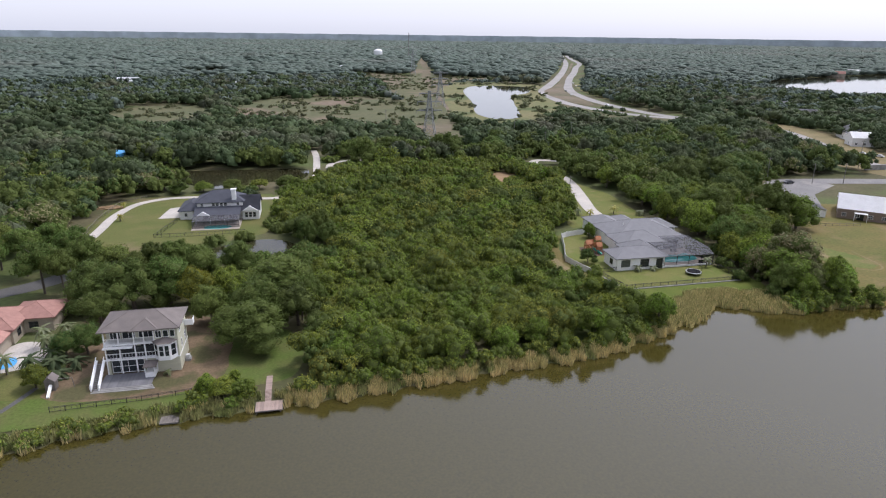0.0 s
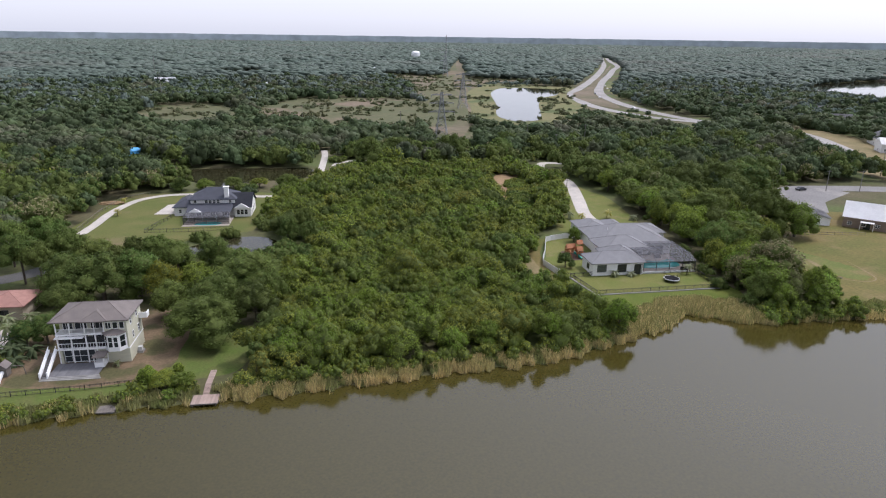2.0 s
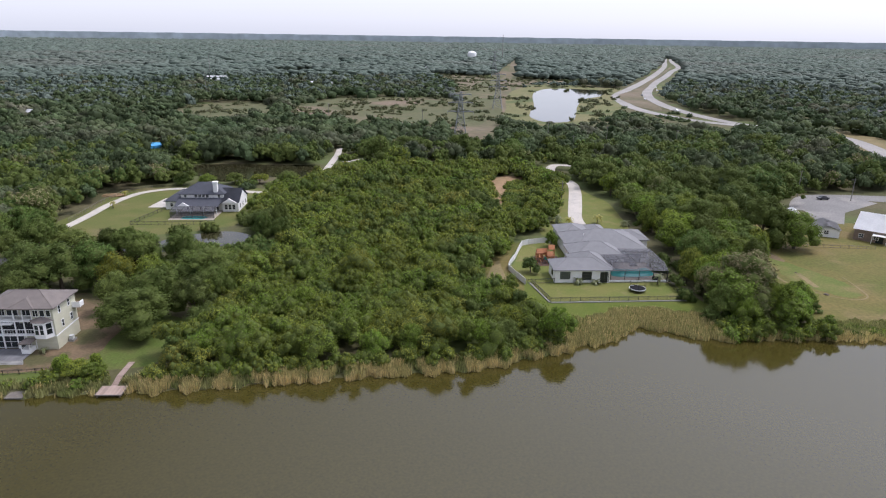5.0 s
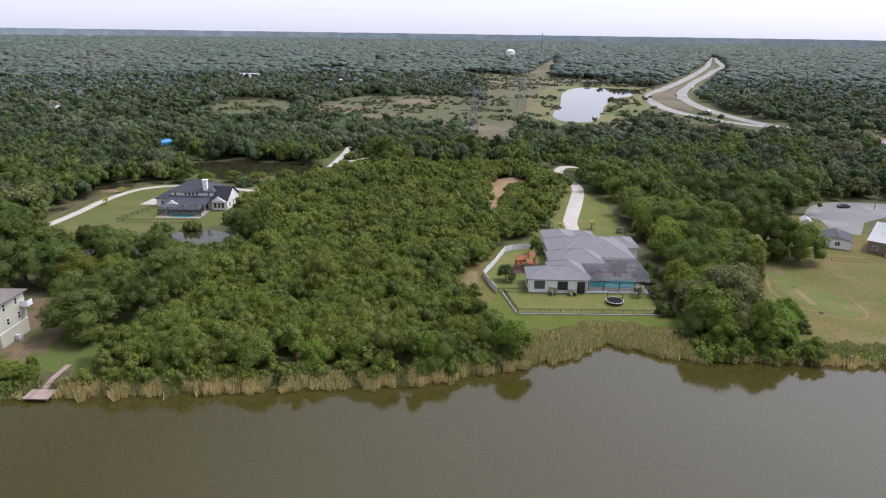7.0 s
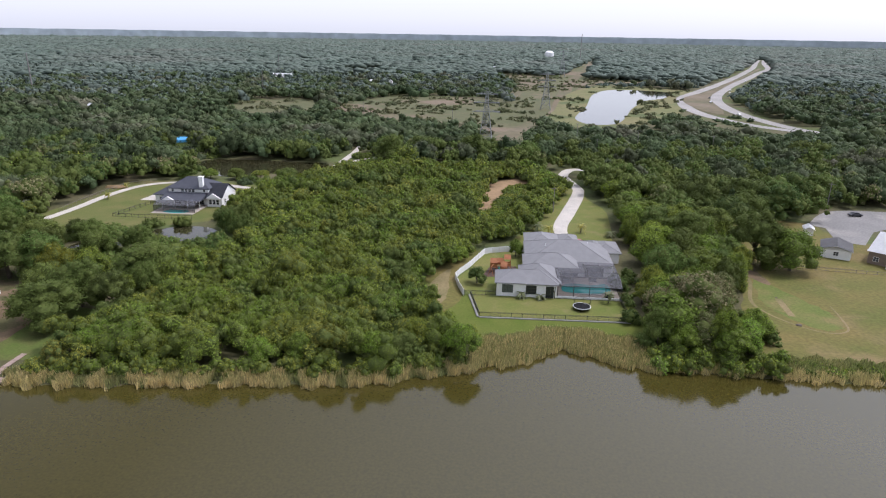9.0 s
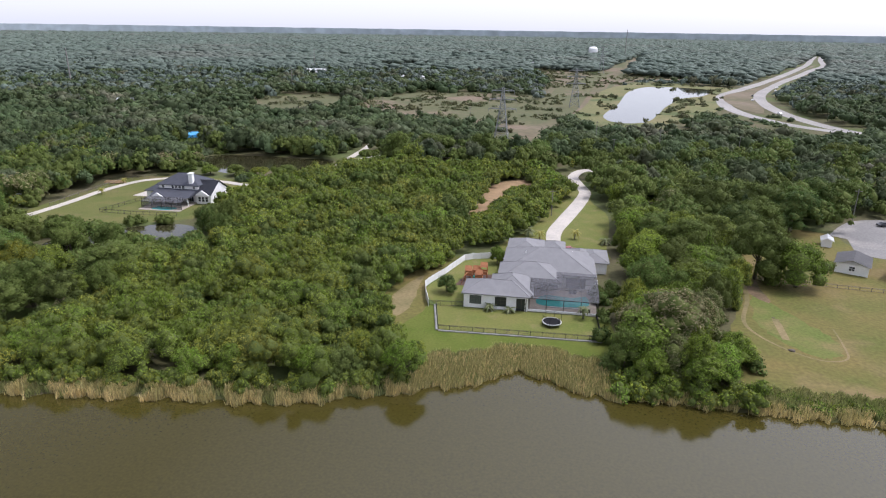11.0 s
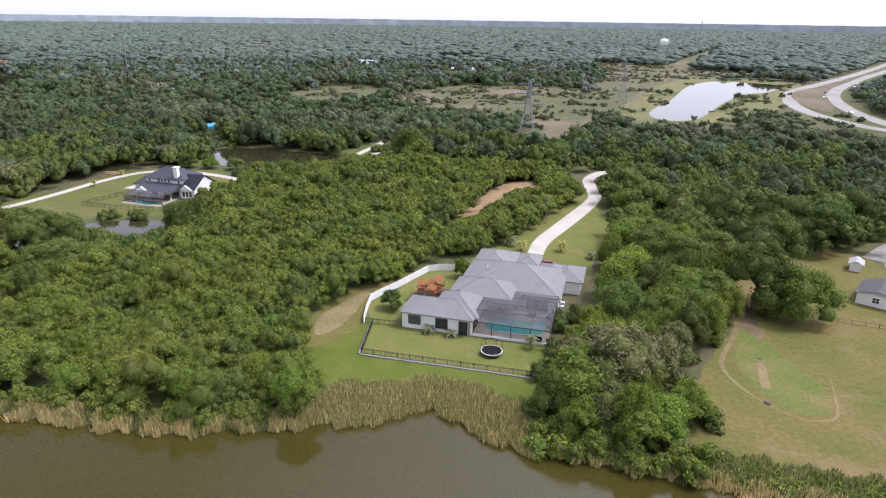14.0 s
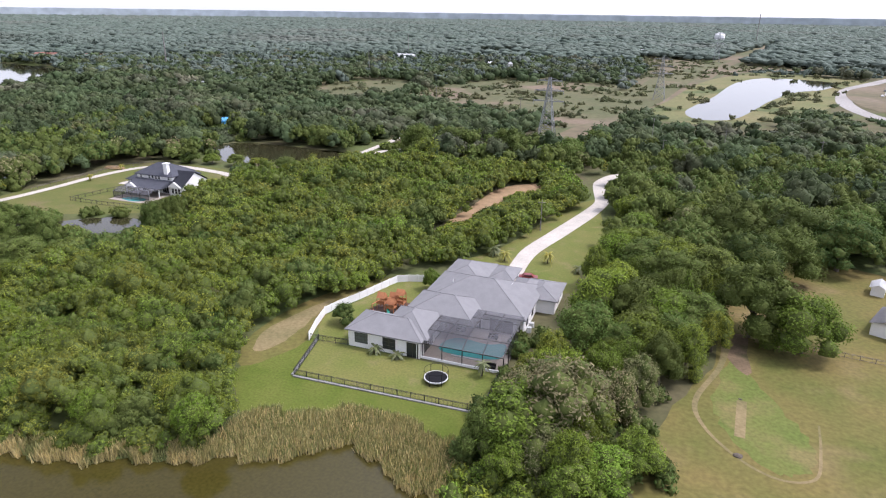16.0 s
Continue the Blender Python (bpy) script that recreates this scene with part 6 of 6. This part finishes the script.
def tiled_house():
    h = empty("house", -59, 138, 0, "tan stucco house with terracotta tiled roof", "house")
    boxes("wall", [(-72, -59.5, 131, 142, 0, 3.4), (-62, -54, 136.5, 145, 0, 3.3), (-68, -60, 126, 131.2, 0, 2.9)], M_TAN, h)
    hip("roof", -72, -59.5, 131, 142, 3.5, 0.42, M_TILE, h, over=0.7)
    hip("roof", -62, -54, 136.5, 145, 3.4, 0.40, M_TILE, h, over=0.7)
    hip("roof", -68, -60, 126, 131.2, 3.0, 0.40, M_TILE, h, over=0.6)
    window(h, "s", -58.6, -56.8, 0.9, 2.4, 136.5, 2, 2)
    window(h, "e", 133, 134.6, 0.9, 2.4, -59.5, 2, 2)
    window(h, "s", -65.5, -63, 0.3, 2.3, 126, 2, 1)
    settle(h)
    sheet("garden_patio", rounded([(-60, 119), (-61, 126), (-59, 131), (-55, 131), (-51.5, 127), (-52, 121.5), (-56, 119)], 5), 0.12, M_CONCRETE, "pale concrete patio round a garden pool", "patio", thick=0.06)
    sheet("swimming_pool", rounded([(-60, 121), (-59.5, 125), (-56.8, 124.5), (-56, 121.4), (-58, 120)], 5), 0.16, M_BLUE, "small blue garden swimming pool", "swimming pool", kind="")
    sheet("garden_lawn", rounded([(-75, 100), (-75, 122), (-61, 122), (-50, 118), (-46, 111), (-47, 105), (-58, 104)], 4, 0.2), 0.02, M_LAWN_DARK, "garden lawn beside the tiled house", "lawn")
    ribbon("garden_path", [(-52, 104.5), (-50.5, 108), (-49, 112)], 1.0, 0.07, M_ASPHALT, "dark garden path to the shore", "path")
    ribbon("cul_de_sac", [(-90, 152), (-74, 160), (-64, 168), (-58, 180)], 6.5, 0.06, M_ASPHALT, "asphalt lane under the pines", "road")
    p = empty("playhouse", -46, 110.6, 0, "weathered wooden playhouse with a white slide", "playhouse")
    boxes("cabin", [(-47, -45.4, 110.4, 112, 0, 1.9)], M_POST, p)
    bm = bmesh.new()
    v = [bm.verts.new(q) for q in ((-47.3, 110.1, 1.9), (-45.1, 110.1, 1.9), (-45.1, 112.3, 1.9), (-47.3, 112.3, 1.9), (-46.2, 110.1, 2.8), (-46.2, 112.3, 2.8))]
    for f in ((0, 1, 4), (1, 2, 5, 4), (2, 3, 5), (3, 0, 4, 5)):
        bm.faces.new([v[i] for i in f])
    part("roof", bm, M_SHINGLE_BROWN, p)
    bm = bmesh.new()
    beam(bm, (-46, 110.3, 1.2), (-45.8, 107.8, 0.15), 0.45)
    part("slide", bm, M_TRIM, p, "white plastic slide")
    bm = bmesh.new()
    beam(bm, (-45.3, 111.2, 1.9), (-42.8, 111.2, 1.9), 0.1)
    part("swing_beam", bm, M_POST, p)
    bm = bmesh.new()
    beam(bm, (-42.8, 111.2, 1.95), (-42.6, 111.2, 0), 0.1)
    part("brace", bm, M_POST, p)
    settle(p)


tiled_house()
metal_fence([(-44, 103.2), (-30, 104.2), (-22, 105.2)], "thin dark wire fence along the shore", height=1.0, gap=0.8)
metal_fence([(160, 178.6), (172, 177.2), (182, 176)], "grey post fence along the field", height=1.0, mat=M_POST, gap=2.5)

# ---- worn tracks on the field ----
sheet("field_green", rounded([(146, 171), (149, 163), (153, 154), (155.4, 146), (154, 140.6), (150.5, 138.8), (147, 141), (143.6, 147), (142, 154), (143.6, 163)], 5, 0.5), 0.045, material("green_field_grass", (0.098, 0.126, 0.028), (0.124, 0.136, 0.036), rough=0.9, scale=0.15, fine=1.6, bump=0.03, spec=0.2, patch=((0.160, 0.138, 0.052), 0.12, 0.52, 0.66)), "greener grass within the worn track", "grass")
ribbon("field_track", [(145, 176, 1.6), (143.5, 166, 1.0), (139.6, 154, 0.9), (140.5, 147, 0.6), (145, 140.5, 0.5), (150, 137.6, 0.45), (154.6, 139.4, 0.45), (156.2, 146, 0.4), (157, 153, 0.3)], 1, 0.06, M_DRY, "worn bare track across the field", "track")
ribbon("field_pitch", [(146.5, 156), (145.6, 145.6)], 1.5, 0.065, M_DRY, "worn straw strip on the field", "track")
sheet("field_patch", rounded([(144.5, 172), (146, 180), (149, 180), (148.4, 173), (148.6, 166), (147, 165.5)], 4, 0.15), 0.055, M_YARD, "bare brown soil under the oak", "patch")
for x, y, r in ((145.1, 140.9, 0.7), (146.3, 156.4, 0.3)):
    bm = bmesh.new()
    bmesh.ops.create_icosphere(bm, subdivisions=2, radius=r, matrix=Matrix.Translation((x, y, 0.05)) @ Matrix.Diagonal((1, 0.8, 0.4, 1)))
    for v in bm.verts:
        v.co += Vector((noise.noise(v.co * 3), noise.noise(v.co * 3 + Vector((9, 0, 0))), 0)) * 0.15
    tagged(part("earth_mound", bm, M_BARK), "small dark earth mound on the field", "mound")
bm = bmesh.new()
bmesh.ops.create_icosphere(bm, subdivisions=3, radius=1.0, matrix=Matrix.Translation((-69.5, 240, 0.1)) @ Matrix.Diagonal((4.5, 2.2, 0.7, 1)))
for v in bm.verts:
    v.co += Vector((noise.noise(v.co * 1.7), noise.noise(v.co * 1.7 + Vector((9, 0, 0))), noise.noise(v.co * 1.7 + Vector((0, 9, 0))))) * 0.5
tagged(part("brush_pile", bm, M_SOIL), "brown heap of cut brush on the lawn", "brush pile")


# ---- power line, poles and masts ----
def lattice_tower(x, y, h, base=7.0):
    t = empty("transmission_tower", x, y, 0, "grey steel lattice transmission tower with three crossarms", "pylon", "pylons")

    def at(z, i):
        k = z / h
        r = base / 2 * (1 - k) ** 1.35 + 0.55
        a = ((-1, -1), (1, -1), (1, 1), (-1, 1))[i % 4]
        return Vector((x + a[0] * r, y + a[1] * r, z))
    lev = [h * q for q in (0, 0.16, 0.3, 0.42, 0.53, 0.62, 0.7, 0.78, 0.86, 0.93, 1.0)]
    for i in range(4):
        bm = bmesh.new()
        for a, b in zip(lev, lev[1:]):
            beam(bm, at(a, i), at(b, i), 0.26)
        part("leg", bm, M_STEEL, t)
    for i in range(4):
        bm = bmesh.new()
        for a, b in zip(lev, lev[1:]):
            beam(bm, at(a, i), at(b, i + 1), 0.14)
            beam(bm, at(a, i + 1), at(b, i), 0.14)
            beam(bm, at(b, i), at(b, i + 1), 0.14)
        part("lattice", bm, M_STEEL, t)
    for z, w in ((0.62, 7.5), (0.79, 7.0), (0.95, 6.0)):
        bm = bmesh.new()
        for s in (-1, 1):
            beam(bm, (x, y, h * z), (x + s * w, y, h * z), 0.45)
            beam(bm, (x, y, h * z + 1.4), (x + s * w, y, h * z), 0.16)
            beam(bm, (x + s * w, y, h * z), (x + s * w, y, h * z - 1.6), 0.18)
        part("crossarm", bm, M_STEEL, t)
    settle(t)


for x, y, h in ((70, 372, 29), (114, 556, 30), (164, 1010, 38)):
    lattice_tower(x, y, h)


def pole(x, y, h, label, arm=True, r=0.16):
    p = empty("utility_pole", x, y, 0, label, "utility pole", "utility poles")
    bm = bmesh.new()
    tube(bm, (x, y, -0.2), (x, y, h), r, r * 0.7)
    part("post", bm, M_POLE, p)
    if arm:
        bm = bmesh.new()
        beam(bm, (x - 1.1, y, h - 0.6), (x + 1.1, y, h - 0.6), 0.14)
        part("crossarm", bm, M_POLE, p)
    settle(p)


for x, y, h in ((98.2, 228, 9), (196, 242, 11), (184, 339, 13), (150, 352, 13), (120, 366, 14), (48.6, 404, 15), (-14, 440, 15), (126, 330, 11), (214, 236, 9), (228, 234, 9), (262, 262, 14)):
    pole(x, y, h, "grey wooden utility pole with a crossarm")
pole(-366, 595, 36, "tall dark lattice mast above the far trees", False, 0.7)
pole(262, 1677, 62, "tall white mast on the horizon", False, 0.9)
pole(-230, 900, 30, "tall steel pole above the far trees", False, 0.4)
pole(-150, 620, 24, "tall steel pole above the woods", False, 0.3)
tank = empty("water_tank", 188, 1707, 0, "white domed water tank above the far trees", "water tank")
bm = bmesh.new()
tube(bm, (188, 1707, 0), (188, 1707, 16), 11, 11, 24)
part("drum", bm, M_TRIM, tank)
bm = bmesh.new()
bmesh.ops.create_uvsphere(bm, u_segments=24, v_segments=12, radius=1, matrix=Matrix.Translation((188, 1707, 16)) @ Matrix.Diagonal((11, 11, 6, 1)))
part("dome", bm, M_TRIM, tank)
settle(tank)


# ---- vehicles ----
def car(x, y, turn, paint, label):
    c = tagged(new("car"), label, "car", "cars")
    bm = bmesh.new()
    prof = [(-2.2, 0.35), (-2.2, 0.85), (-1.5, 0.95), (-0.9, 1.45), (0.7, 1.45), (1.3, 0.95), (2.2, 0.8), (2.2, 0.35)]
    a, b = [[bm.verts.new((u, s * (0.88 if z < 1.2 else 0.7), z)) for u, z in prof] for s in (-1, 1)]
    bm.faces.new(a), bm.faces.new(b)
    for i in range(len(prof)):
        j = (i + 1) % len(prof)
        bm.faces.new((a[i], a[j], b[j], b[i]))
    body = part("body", bm, paint, c)
    boxes("window", [(-0.95, 0.75, -0.82, 0.82, 1.0, 1.36)], M_GLASS, body)
    for u in (-1.35, 1.35):
        for s in (-0.8, 0.8):
            bm = bmesh.new()
            tube(bm, (u, s - 0.1, 0.33), (u, s + 0.1, 0.33), 0.33, seg=12)
            part("wheel", bm, M_TYRE, c)
    c.matrix_basis = pose(x, y, 0.12, 0, 0, turn)
    return c


white = car(268, 552, 100, M_CAR_W, "white car driving on the highway")
for x, y, r in ((276, 655, 65), (345, 815, 65), (297, 296, -60), (300, 288, -60), (330, 770, 65), (420, 985, 68)):
    copy_thing(white, pose(x, y, 0.12, 0, 0, r))
dark = car(267, 521, 100, M_CAR_D, "dark car driving on the highway")
for x, y, r in ((500, 1140, 70), (303, 281, -60), (288, 700, 65), (204, 238, 5)):
    copy_thing(dark, pose(x, y, 0.12, 0, 0, r))
car(285, 415, 100, M_CAR_R, "red car driving on the highway")
car(103.2, 191.8, 15, M_CAR_R, "dark red car parked by the white house")
w = empty("retaining_wall", 280, 262, 0, "long grey concrete retaining wall below the street", "wall")
boxes("panel", [(262, 330, 258, 258.6, 0, 2.6)], M_KERB, w)
settle(w)

# low growth that closes the foot of the thicket and of the waterside trees
bx, by = band(-5, 74, 2.2, 4.6, 0.5)
stuff("shore_shrubs", np.stack([bx, by, np.full(len(bx), -0.4), 2.0 + 1.4 * rng.random(len(bx)), 1.2 + 0.8 * rng.random(len(bx)), np.full(len(bx), 0.34)], 1), M_LEAF, "low green shrubs at the thicket foot", "shrubs", low=0.3)
bx, by = band(108, 134, 0.3, 5.0, 0.42)
half = rng.random(len(bx)) < 0.45
fill = np.stack([bx, by, np.full(len(bx), -0.8), 2.2 + 1.8 * rng.random(len(bx)), 1.3 + 0.9 * rng.random(len(bx)), np.full(len(bx), 0.34)], 1)
stuff("shore_shrubs", fill[half], M_LEAF_LIGHT, "bright green shrubs leaning over the water", "shrubs", low=0.25)
stuff("shore_shrubs", fill[~half], M_LEAF, "green shrubs leaning over the water", "shrubs", low=0.25)
bx, by = rng.uniform(108, 136, 70), rng.uniform(124, 165, 70)
stuff("undergrowth", np.stack([bx, by, np.zeros(70), 2.0 + 1.5 * rng.random(70), 1.5 + 1.0 * rng.random(70), np.full(70, 0.4)], 1), M_LEAF_DARK, "dark undergrowth beneath the waterside trees", "shrubs", low=0.3)
